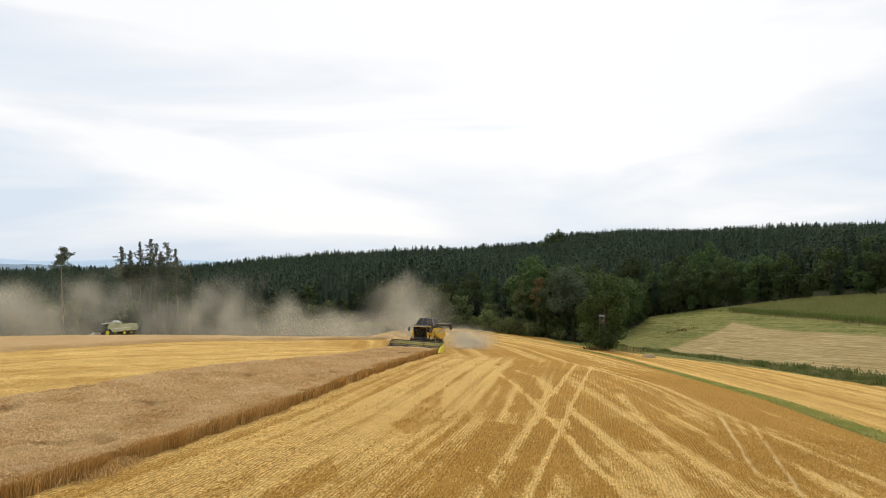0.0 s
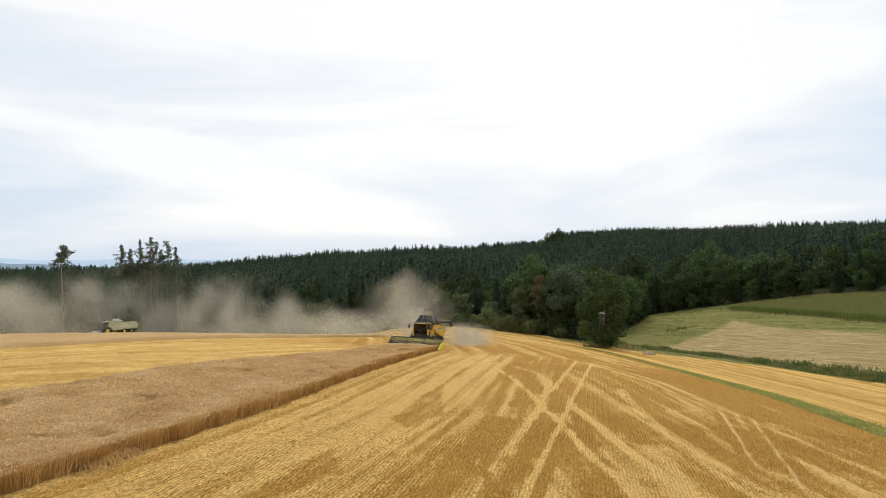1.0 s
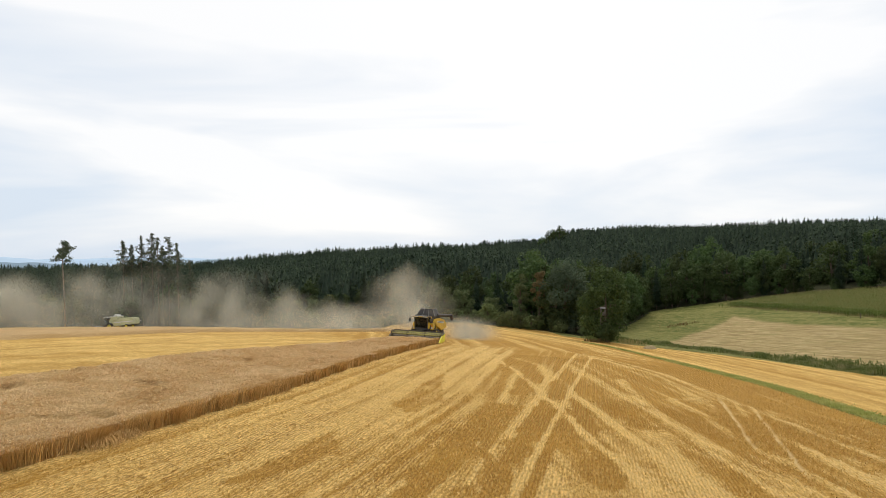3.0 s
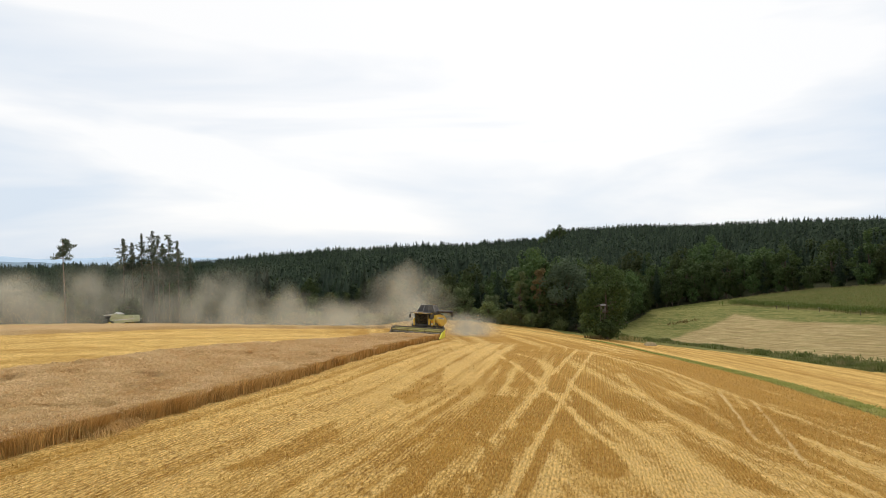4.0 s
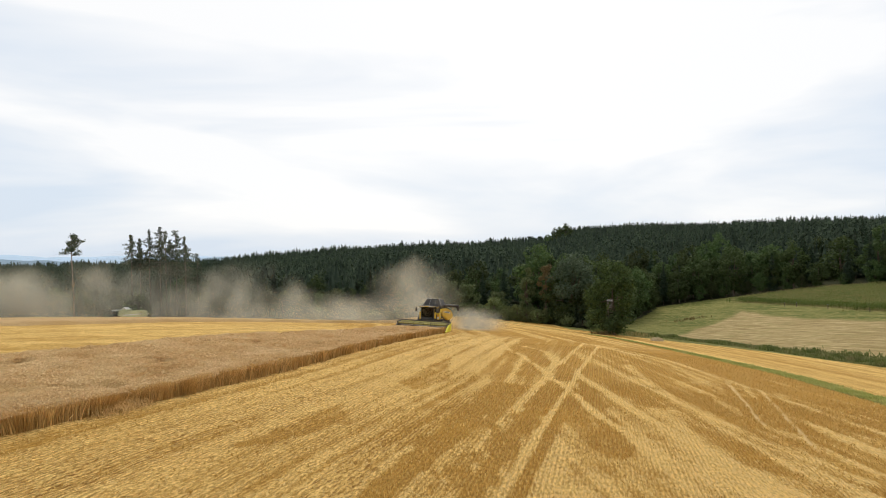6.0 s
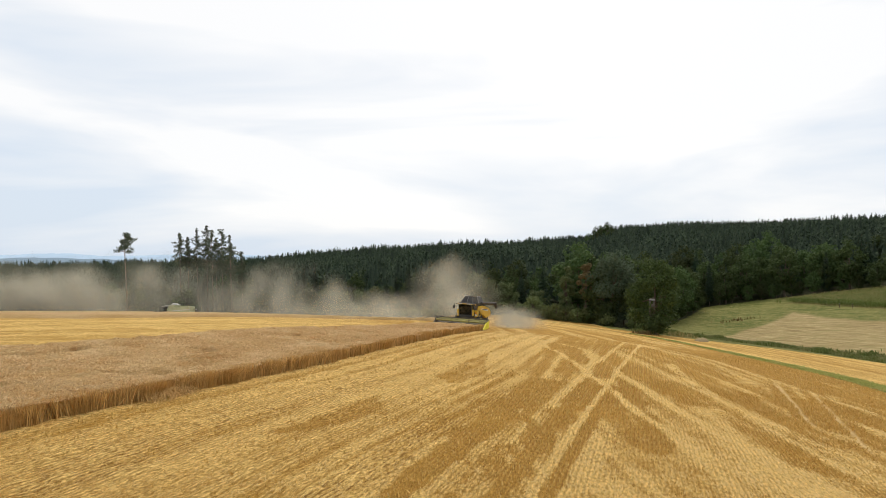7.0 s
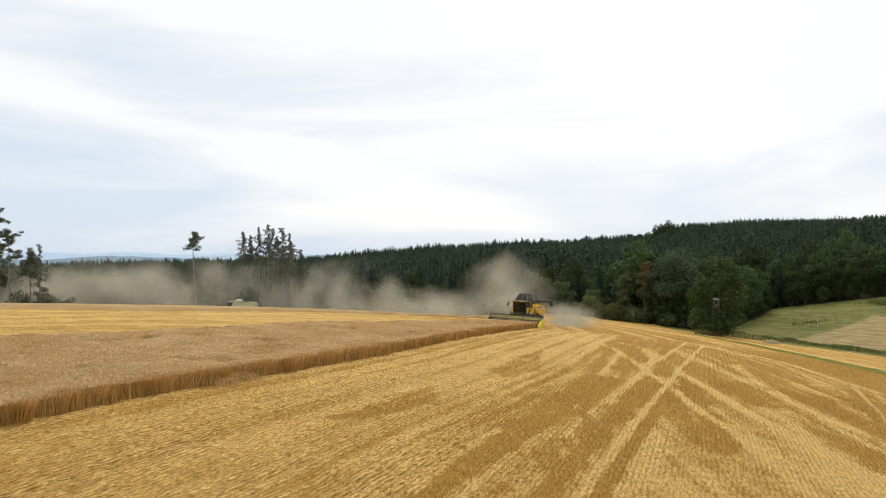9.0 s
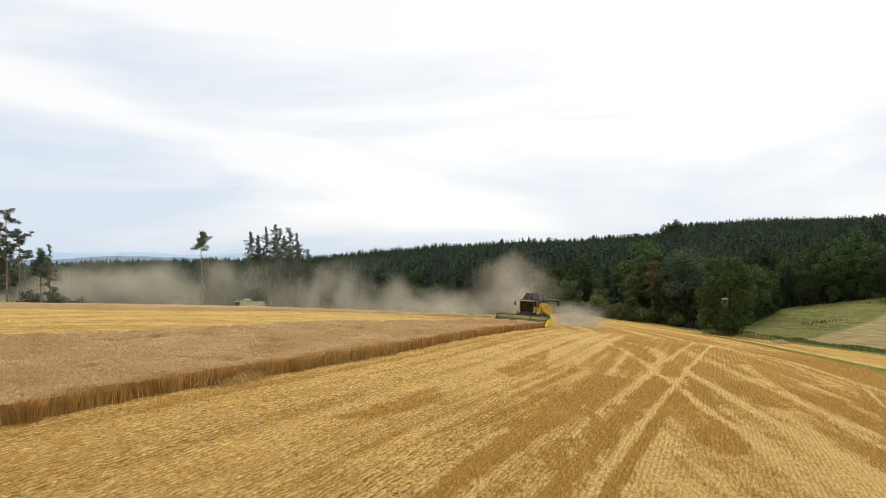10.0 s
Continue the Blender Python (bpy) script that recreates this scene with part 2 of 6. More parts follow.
def ground_material():
    m, n, l, b = fresh("farm_ground", 0.95, 0.1)
    along = n.new("ShaderNodeCombineXYZ")
    place = n.new("ShaderNodeSeparateXYZ")
    where = n.new("ShaderNodeNewGeometry")
    l.new(where.outputs["Position"], place.inputs[0])
    px, py = place.outputs["X"], place.outputs["Y"]

    def sums(op, a, b=0.0, c=0.0):
        q = n.new("ShaderNodeMath")
        q.operation = op
        for k, value in enumerate((a, b, c)):
            if isinstance(value, bpy.types.NodeSocket):
                l.new(value, q.inputs[k])
            else:
                q.inputs[k].default_value = value
        return q.outputs[0]

    # straw and stubble lie along the drill rows
    row = sums("MULTIPLY_ADD", py, -0.265, px)
    l.new(row, along.inputs[0])
    l.new(py, along.inputs[1])

    def laid(across, ahead, detail, rough):
        flow = n.new("ShaderNodeMapping")
        flow.inputs["Scale"].default_value = (across, ahead, 1.0)
        l.new(along.outputs[0], flow.inputs["Vector"])
        t = n.new("ShaderNodeTexNoise")
        t.inputs["Scale"].default_value, t.inputs["Detail"].default_value, t.inputs["Roughness"].default_value = 1.0, detail, rough
        t.inputs["Distortion"].default_value = 0.5
        l.new(flow.outputs[0], t.inputs["Vector"])
        return t.outputs["Fac"]

    fine = laid(11.0, 4.4, 6.0, 0.76)
    tuft = laid(5.6, 2.6, 5.0, 0.68)
    grain = noise_node(n, l, 32.0, 4, None, 0.7)
    big = noise_node(n, l, 0.22, 5)
    # stubble with straw left on it
    brown = mix_node(n, l, ramp_node(n, l, fine, 0.43, 0.56), (0.30, 0.158, 0.031), (0.575, 0.322, 0.073))
    brown = mix_node(n, l, ramp_node(n, l, big, 0.4, 0.75), brown, (0.47, 0.258, 0.050))
    # the darker straw tone also paints small shadows among the clumps
    pale = mix_node(n, l, ramp_node(n, l, fine, 0.42, 0.54), (0.49, 0.300, 0.082), (0.90, 0.615, 0.215))
    st = n.new("ShaderNodeMath")
    st.operation = "ADD"
    l.new(attribute_node(n, "straw"), st.inputs[0])
    off = n.new("ShaderNodeMath")
    off.operation = "MULTIPLY_ADD"
    l.new(fine, off.inputs[0])
    off.inputs[1].default_value, off.inputs[2].default_value = 0.9, -0.45
    l.new(off.outputs[0], st.inputs[1])
    col = mix_node(n, l, ramp_node(n, l, st.outputs[0], 0.22, 0.78), brown, pale)
    # drill rows, a hand apart; sunk straw, dark stubble foot and painted shade between
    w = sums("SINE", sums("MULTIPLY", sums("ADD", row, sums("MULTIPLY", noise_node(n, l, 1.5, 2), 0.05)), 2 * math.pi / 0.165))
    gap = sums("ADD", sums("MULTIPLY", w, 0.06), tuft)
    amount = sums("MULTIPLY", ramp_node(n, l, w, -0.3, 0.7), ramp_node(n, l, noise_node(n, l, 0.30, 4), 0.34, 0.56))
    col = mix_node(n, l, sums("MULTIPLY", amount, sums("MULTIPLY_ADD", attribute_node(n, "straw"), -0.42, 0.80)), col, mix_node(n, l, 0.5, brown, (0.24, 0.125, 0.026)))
    # hollows between straw clumps: their shade is painted in dark brown
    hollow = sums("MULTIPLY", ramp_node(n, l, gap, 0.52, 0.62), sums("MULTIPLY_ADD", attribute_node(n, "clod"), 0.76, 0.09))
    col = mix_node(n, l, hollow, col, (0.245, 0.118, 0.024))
    # single stalks catching the light, their glint multiplied into the colour
    strand = laid(30.0, 10.0, 4.0, 0.8)
    col = mix_node(n, l, 0.75, col, mix_node(n, l, ramp_node(n, l, strand, 0.36, 0.64), (0.66, 0.60, 0.50), (1.36, 1.36, 1.36)), "MULTIPLY")
    # bare wheel tracks
    col = mix_node(n, l, attribute_node(n, "rut"), col, (0.68, 0.47, 0.205))
    # grass, hay meadow, wood floor
    patch = noise_node(n, l, 0.35, 6, None, 0.65)
    green = mix_node(n, l, ramp_node(n, l, patch, 0.35, 0.65), (0.130, 0.132, 0.030), (0.245, 0.205, 0.062))
    green = mix_node(n, l, ramp_node(n, l, grain, 0.3, 0.8), green, (0.19, 0.20, 0.06))
    # hay stubble: streaks along the mowing, bleached and greener patches
    mow = n.new("ShaderNodeCombineXYZ")
    l.new(sums("ADD", sums("MULTIPLY", px, 0.95), sums("MULTIPLY", py, 0.31)), mow.inputs[0])
    l.new(sums("SUBTRACT", sums("MULTIPLY", py, 0.95), sums("MULTIPLY", px, 0.31)), mow.inputs[1])

    def mowed(across, ahead, detail=5.0):
        q = n.new("ShaderNodeMapping")
        q.inputs["Scale"].default_value = (across, ahead, 1.0)
        l.new(mow.outputs[0], q.inputs["Vector"])
        t = n.new("ShaderNodeTexNoise")
        t.inputs["Scale"].default_value, t.inputs["Detail"].default_value, t.inputs["Roughness"].default_value = 1.0, detail, 0.7
        l.new(q.outputs[0], t.inputs["Vector"])
        return t.outputs["Fac"]

    hay = mix_node(n, l, ramp_node(n, l, mowed(0.9, 0.10), 0.38, 0.62), (0.30, 0.215, 0.085), (0.51, 0.385, 0.185))
    hay = mix_node(n, l, sums("MULTIPLY", ramp_node(n, l, mowed(2.0, 0.22, 7.0), 0.46, 0.60), 0.75), hay, (0.235, 0.165, 0.068))
    hay = mix_node(n, l, sums("MULTIPLY", ramp_node(n, l, patch, 0.50, 0.72), 0.6), hay, (0.27, 0.235, 0.085))
    green = mix_node(n, l, sums("MULTIPLY", ramp_node(n, l, mowed(0.35, 0.06), 0.46, 0.60), 0.85), green, (0.092, 0.112, 0.022))
    green = mix_node(n, l, sums("MULTIPLY", ramp_node(n, l, mowed(0.9, 0.5), 0.50, 0.66), 0.7), green, (0.34, 0.27, 0.10))
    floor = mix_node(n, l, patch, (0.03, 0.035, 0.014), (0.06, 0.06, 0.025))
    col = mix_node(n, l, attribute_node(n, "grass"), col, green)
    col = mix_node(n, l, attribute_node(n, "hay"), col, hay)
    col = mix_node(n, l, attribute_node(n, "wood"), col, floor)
    l.new(col, b.inputs["Base Color"])
    bump_node(n, l, b, fine, 0.9, 0.13)
    return m


def crop_material():
    m, n, l, b = fresh("ripe_wheat", 0.9, 0.15)
    ears = noise_node(n, l, 11.0, 5, (1, 1, 0.5), 0.75)
    big = noise_node(n, l, 0.3, 5, (1.0, 0.5, 1.0))
    col = mix_node(n, l, ramp_node(n, l, ears, 0.3, 0.72), (0.33, 0.185, 0.068), (0.84, 0.58, 0.28))
    col = mix_node(n, l, ramp_node(n, l, big, 0.42, 0.72), col, mix_node(n, l, ears, (0.36, 0.20, 0.06), (0.68, 0.45, 0.19)))
    l.new(col, b.inputs["Base Color"])
    bump_node(n, l, b, ears, 1.0, 0.15)
    return m


def dust_material():
    m = bpy.data.materials.new("field_dust")
    m.use_nodes = True
    n, l = m.node_tree.nodes, m.node_tree.links
    n.remove(n["Principled BSDF"])
    d, t, x = n.new("ShaderNodeBsdfDiffuse"), n.new("ShaderNodeBsdfTransparent"), n.new("ShaderNodeMixShader")
    tr, s = n.new("ShaderNodeBsdfTranslucent"), n.new("ShaderNodeMixShader")
    d.inputs["Color"].default_value = tr.inputs["Color"].default_value = (0.94, 0.86, 0.665, 1)
    s.inputs["Fac"].default_value = 0.22
    # dust scatters alike whichever way a whorl is turned
    even = n.new("ShaderNodeCombineXYZ")
    even.inputs[1].default_value, even.inputs[2].default_value = 0.2, 0.98
    l.new(even.outputs[0], d.inputs["Normal"])
    l.new(even.outputs[0], tr.inputs["Normal"])
    l.new(d.outputs[0], s.inputs[1])
    l.new(tr.outputs[0], s.inputs[2])
    swirl = noise_node(n, l, 0.16, 3, (1.0, 1.0, 1.0), 0.5)
    thin = n.new("ShaderNodeMath")
    thin.operation = "MULTIPLY"
    l.new(attribute_node(n, "soft"), thin.inputs[0])
    l.new(ramp_node(n, l, swirl, 0.15, 0.75), thin.inputs[1])
    veil = n.new("ShaderNodeMath")
    veil.operation = "MULTIPLY"
    veil.inputs[1].default_value = DUST_ALPHA * 1.5
    l.new(thin.outputs[0], veil.inputs[0])
    l.new(veil.outputs[0], x.inputs["Fac"])
    l.new(t.outputs[0], x.inputs[1])
    l.new(s.outputs[0], x.inputs[2])
    l.new(x.outputs[0], n["Material Output"].inputs["Surface"])
    return m


def glass_material():
    """Tinted panes: mostly clear, with a sharp gloss that grows at a slant."""
    m = bpy.data.materials.new("tinted_glass")
    m.use_nodes = True
    n, l = m.node_tree.nodes, m.node_tree.links
    n.remove(n["Principled BSDF"])
    t, g, x, w = n.new("ShaderNodeBsdfTransparent"), n.new("ShaderNodeBsdfGlossy"), n.new("ShaderNodeMixShader"), n.new("ShaderNodeFresnel")
    t.inputs["Color"].default_value = (0.50, 0.55, 0.54, 1)
    g.inputs["Roughness"].default_value = 0.04
    w.inputs["IOR"].default_value = 1.5
    l.new(w.outputs[0], x.inputs["Fac"])
    l.new(t.outputs[0], x.inputs[1])
    l.new(g.outputs[0], x.inputs[2])
    l.new(x.outputs[0], n["Material Output"].inputs["Surface"])
    return m


def painted_haze(name, colour, glow):
    """Far hills paled by air; that haze is painted as colour and glow."""
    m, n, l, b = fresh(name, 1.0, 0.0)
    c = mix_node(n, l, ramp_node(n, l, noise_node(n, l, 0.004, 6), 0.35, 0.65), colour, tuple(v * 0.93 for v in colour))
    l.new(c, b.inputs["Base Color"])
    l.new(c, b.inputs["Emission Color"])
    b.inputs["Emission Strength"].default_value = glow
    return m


DUST_ALPHA = 0.085
GROUND = ground_material()
WHEAT = crop_material()
DUST = dust_material()
GLASS = glass_material()
STUBBLE = blades("stubble_straw", (0.50, 0.30, 0.075), (0.78, 0.515, 0.165), (0.62, 0.375, 0.095), 0.15)
STRAW = blades("loose_straw", (0.62, 0.415, 0.145), (0.90, 0.65, 0.27), (0.75, 0.52, 0.19), 0.15)
STALK = blades("wheat_stalk", (0.34, 0.185, 0.055), (0.88, 0.58, 0.22), (0.58, 0.34, 0.105), 0.2)
EAR = blades("wheat_ear", (0.60, 0.395, 0.175), (0.86, 0.63, 0.345), (0.70, 0.48, 0.225), 0.2)
GRASS = blades("verge_grass", (0.33, 0.34, 0.085), (0.50, 0.49, 0.14), (0.60, 0.52, 0.19), 0.3)
WEED = blades("bank_weeds", (0.11, 0.14, 0.035), (0.20, 0.22, 0.065), (0.36, 0.31, 0.14), 0.3)
MEADOW = blades("meadow_grass", (0.17, 0.17, 0.045), (0.25, 0.225, 0.07), (0.28, 0.24, 0.085), 0.3)
DOCK = blades("dry_dock", (0.12, 0.085, 0.03), (0.22, 0.14, 0.055), (0.15, 0.13, 0.04), 0.2)
CORN = blades("maize_leaf", (0.09, 0.14, 0.025), (0.21, 0.25, 0.055), (0.15, 0.19, 0.04), 0.3)
TASSEL = blades("maize_tassel", (0.34, 0.27, 0.10), (0.46, 0.38, 0.16), (0.38, 0.30, 0.12), 0.3)
LEAF = blades("tree_leaf", (0.040, 0.064, 0.019), (0.096, 0.128, 0.038), (0.064, 0.094, 0.028), 0.3, 0.8)
LEAF_OAK = blades("oak_leaf", (0.034, 0.056, 0.015), (0.105, 0.142, 0.036), (0.060, 0.090, 0.022), 0.25)
LEAF_PALE = blades("pale_leaf", (0.075, 0.11, 0.06), (0.13, 0.17, 0.095), (0.10, 0.14, 0.075), 0.25, 0.4)
LEAF_BUSH = blades("bush_leaf", (0.10, 0.135, 0.045), (0.21, 0.24, 0.09), (0.16, 0.185, 0.065), 0.3, 0.7)
LEAF_OLIVE = blades("olive_leaf", (0.085, 0.11, 0.04), (0.16, 0.18, 0.075), (0.12, 0.14, 0.055), 0.3, 0.5)
LEAF_RUST = blades("withered_leaf", (0.15, 0.105, 0.045), (0.22, 0.15, 0.062), (0.12, 0.10, 0.04), 0.3, 0.3)
NEEDLE = blades("spruce_needle", (0.022, 0.040, 0.020), (0.052, 0.078, 0.038), (0.036, 0.058, 0.028), 0.12, 0.5)
NEEDLE_PINE = blades("pine_needle", (0.072, 0.090, 0.056), (0.148, 0.166, 0.106), (0.11, 0.13, 0.084), 0.25, 0.4)
BARK = worn("tree_bark", (0.10, 0.075, 0.05), (0.17, 0.13, 0.095), 2.0, 0.95, 0, 0.15, 0.6)
BARK_PINE = worn("pine_bark", (0.20, 0.155, 0.115), (0.30, 0.24, 0.19), 1.2, 0.95, 0, 0.15, 0.5)
YELLOW = worn("harvester_yellow", (0.72, 0.44, 0.02), (0.80, 0.51, 0.03), 1.5, 0.42, 0, 0.45, 0.05, (0.42, 0.32, 0.17), 0.5)
LEMON = worn("divider_yellow", (0.80, 0.72, 0.02), (0.86, 0.78, 0.05), 1.5, 0.45, 0, 0.45, 0.05, (0.45, 0.36, 0.18), 0.25)
DARK = worn("dark_steel", (0.035, 0.032, 0.03), (0.07, 0.062, 0.052), 2.0, 0.6, 0.2, 0.4, 0.2, (0.20, 0.155, 0.10), 0.6)
STEEL = worn("bare_steel", (0.28, 0.26, 0.23), (0.40, 0.37, 0.32), 3.0, 0.45, 0.6, 0.5, 0.2, (0.26, 0.20, 0.13), 0.6)
RUBBER = worn("tyre_rubber", (0.03, 0.028, 0.026), (0.055, 0.05, 0.045), 3.0, 0.9, 0, 0.2, 0.4, (0.22, 0.17, 0.11), 0.5)
WHITE = worn("white_paint", (0.72, 0.72, 0.70), (0.80, 0.80, 0.78), 2.0, 0.5, 0, 0.4, 0.05, (0.45, 0.38, 0.26), 0.3)
BLUE = worn("blue_paint", (0.05, 0.09, 0.28), (0.08, 0.12, 0.34), 2.0, 0.5, 0, 0.4, 0.05)
LIME = worn("lime_paint", (0.56, 0.58, 0.33), (0.64, 0.65, 0.40), 1.5, 0.45, 0, 0.4, 0.05, (0.45, 0.40, 0.26), 0.4)
REELBAR = worn("dusty_reel_bar", (0.10, 0.082, 0.055), (0.19, 0.155, 0.10), 2.0, 0.7, 0.2, 0.3, 0.2)
REEL = worn("reel_paint", (0.50, 0.44, 0.13), (0.60, 0.53, 0.17), 1.5, 0.6, 0, 0.3, 0.1, (0.30, 0.24, 0.14), 0.6)
LAMP = worn("amber_lamp", (0.80, 0.30, 0.02), (0.85, 0.36, 0.03), 3.0, 0.3, 0, 0.5, 0.0)
SEAT = worn("seat_cloth", (0.03, 0.03, 0.035), (0.05, 0.05, 0.055), 6.0, 0.9)
BOARD = worn("grey_board", (0.11, 0.10, 0.085), (0.17, 0.155, 0.13), 2.5, 0.9, 0, 0.15, 0.4)
OLD_STRAW = worn("old_straw", (0.34, 0.25, 0.13), (0.46, 0.35, 0.20), 4.0, 0.95, 0, 0.1, 0.5, (0.22, 0.17, 0.09), 0.4)
PLANK = worn("weathered_plank", (0.11, 0.085, 0.06), (0.19, 0.15, 0.11), 2.5, 0.9, 0, 0.15, 0.4)


# ---- ground: one sheet to the horizon ----
def inside(x, y, corners):
    """Which points lie inside the polygon."""
    hit = np.zeros(np.shape(x), bool)
    for (x1, y1), (x2, y2) in zip(corners, corners[1:] + corners[:1]):
        if y1 != y2:
            hit ^= ((y1 > y) != (y2 > y)) & (x < (x2 - x1) * (y - y1) / (y2 - y1) + x1)
    return hit


def line_gap(x, y, corners):
    """Distance to a polyline."""
    best = np.full(np.shape(x), 1e9)
    for (x1, y1), (x2, y2) in zip(corners, corners[1:]):
        dx, dy = x2 - x1, y2 - y1
        s = np.clip(((x - x1) * dx + (y - y1) * dy) / (dx * dx + dy * dy), 0, 1)
        best = np.minimum(best, np.hypot(x - x1 - s * dx, y - y1 - s * dy))
    return best


BANK_LINE = [(31, 113), (36, 110), (43, 112), (49, 107), (54.5, 105), (58, 99), (60, 93), (62, 87), (65, 79), (72, 66), (80, 45)]
HAY_FIELD = [(46, 118), (48.5, 123), (62.2, 141.6), (70.8, 147.5), (79.8, 156.3), (84.5, 162), (83.5, 157), (82.5, 146), (83, 133.5), (85.7, 122), (88, 111), (96, 92), (112, 60), (84, 60), (70, 79), (66.5, 84), (65, 90), (63.5, 97), (59, 107), (52, 112)]
CORN_FIELD = [(88.5, 182), (91, 183), (93, 176), (93.5, 163), (94.2, 151), (94.8, 141), (94.3, 130), (95.1, 120), (106, 88), (125, 50), (175, 60), (150, 122), (128, 150), (123, 155.5), (119, 164.4), (115, 171), (110, 176), (102, 179), (94, 181)]


def strip_end(x):
    return np.interp(x, [26, 33, 38, 46, 54, 58, 62, 70, 85], [112, 103, 99, 96, 93, 86.5, 79.5, 65, 35])


def band(d, half, soft):
    """1 within half of a line, falling to 0 over a short edge."""
    return 1 - step(half - soft, half + soft, np.abs(d))


def block(x, y, corners, soft=0.3):
    """1 inside the polygon, falling to 0 over a short ragged edge."""
    d = line_gap(x, y, corners + corners[:1])
    return step(-soft, soft, np.where(inside(x, y, corners), d, -d) + 0.5 * (vnoise(x * 2.2, y * 1.3, 63) - 0.5))


def rut_map(x, y):
    """The bare wheel ruts near the headland."""
    wob = 0.10 * (vnoise(y * 0.9, y * 0, 17) - 0.5)
    a = band(x - 15.35 - (y - 27.5) * 0.362 - wob, 0.115, 0.06) * step(26.8, 28.0, y) * step(43.5, 39, y)
    b = band(x - 15.6 - (y - 24.1) * 0.392 - wob, 0.115, 0.06) * step(22.5, 25.0, y) * step(39, 36, y)
    return 1.0 * np.maximum(a, b) * (0.65 + 0.35 * step(0.25, 0.5, vnoise(x * 1.5, y * 0.7, 64)))


DARK_BLOCKS = [([(5.3, 33.0), (6.6, 32.5), (4.4, 26.4), (2.4, 20.4), (1.1, 16.9), (0.2, 14), (-1.2, 10), (-2.6, 10), (-1.2, 14), (0.2, 18), (1.75, 22.8), (3.15, 26.8)], 0.75),
               ([(2.5, 33.1), (4.8, 33.0), (3.5, 30.0), (1.6, 24.9), (0.0, 20.0), (-1.4, 16.2), (-2.3, 13.6), (-3.6, 10), (-4.4, 10), (-2.8, 14), (-2.0, 16.9), (-0.8, 21.4), (0.6, 25.6)], 0.52),
               ([(6.0, 43.6), (6.3, 39.2), (5.5, 36.6), (4.1, 36.0), (5.1, 39.6)], 0.8),
               ([(8.7, 44.4), (8.5, 39.8), (7.7, 35.6), (6.8, 35.2), (7.0, 39.0)], 0.75),
               ([(7.7, 51.2), (8.2, 44.4), (7.1, 41.2), (6.7, 46.6)], 0.6),
               ([(8.3, 36.2), (8.5, 33.8), (7.9, 28.2), (7.35, 27.3), (7.1, 31.7)], 0.6),
               ([(6.6, 30.1), (6.7, 26.8), (5.8, 24.3), (5.1, 25.5)], 0.55),
               ([(6.7, 25.2), (7.2, 22.8), (6.6, 20.4), (5.6, 20.0), (5.5, 22.6)], 0.55),
               ([(10.2, 42), (11.6, 36), (11.4, 30), (10.2, 29), (9.6, 33), (9.9, 38)], 0.3),
               ([(11.2, 27), (12.4, 23), (12, 19.5), (10.8, 20.5), (10.4, 24)], 0.3),
               # shaded side of the first rut, drawn as a dark block
               ([(17.3, 33.0), (18.9, 35.5), (19.6, 34), (17.8, 29.4), (15.7, 26.8), (15.9, 29)], 0.5),
               ([(-0.1, 42.5), (-0.1, 32.6), (-1.9, 29.0), (-2.9, 31.6)], 0.42),
               ([(-6.2, 21.6), (-4.9, 25.0), (-4.0, 21.8), (-6.0, 19.4), (-7.2, 18.2)], 0.42)]
SWATHS = [([(5.4, 53), (6.2, 47), (6.4, 39.2), (6.8, 33.4), (6.87, 30.8), (6.95, 26.8), (7.4, 23.2), (7.5, 20.3), (7.5, 15), (7.3, 9)], 0.30, 0.75),
          ([(7.2, 58), (8.8, 54), (9.0, 47), (9.3, 42.7), (8.8, 37.6), (9.05, 32.4), (9.2, 28.5), (9.6, 25), (10.2, 20), (11, 14)], 0.34, 0.65),
          ([(18.9, 36), (18.4, 29.7), (18.5, 26.3), (18.9, 23.0), (20.5, 18)], 0.34, 0.55),
          ([(19.3, 49), (18.5, 40.5), (15.7, 39), (16.0, 34.7), (15.5, 30.4), (15.4, 27), (16, 21)], 0.36, 0.5),
          ([(14.8, 47), (13.6, 40), (12.9, 33), (13.3, 26), (14.6, 20)], 0.45, 0.5),
          ([(4.8, 63.7), (2.6, 52), (-0.1, 40), (-2.5, 32)], 0.45, 0.3),
          ([(6.0, 60), (4.4, 50), (2.6, 40), (1.8, 35)], 0.40, 0.35)]


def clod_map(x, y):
    """Where the straw lies in ribs and clods, the hollows between painted as shaded."""
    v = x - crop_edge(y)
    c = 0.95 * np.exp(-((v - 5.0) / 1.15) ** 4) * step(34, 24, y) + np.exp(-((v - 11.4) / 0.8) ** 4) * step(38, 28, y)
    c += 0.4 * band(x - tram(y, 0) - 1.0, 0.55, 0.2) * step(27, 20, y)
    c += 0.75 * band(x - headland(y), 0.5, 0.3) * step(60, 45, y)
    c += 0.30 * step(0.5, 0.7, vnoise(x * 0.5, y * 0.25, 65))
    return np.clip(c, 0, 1)


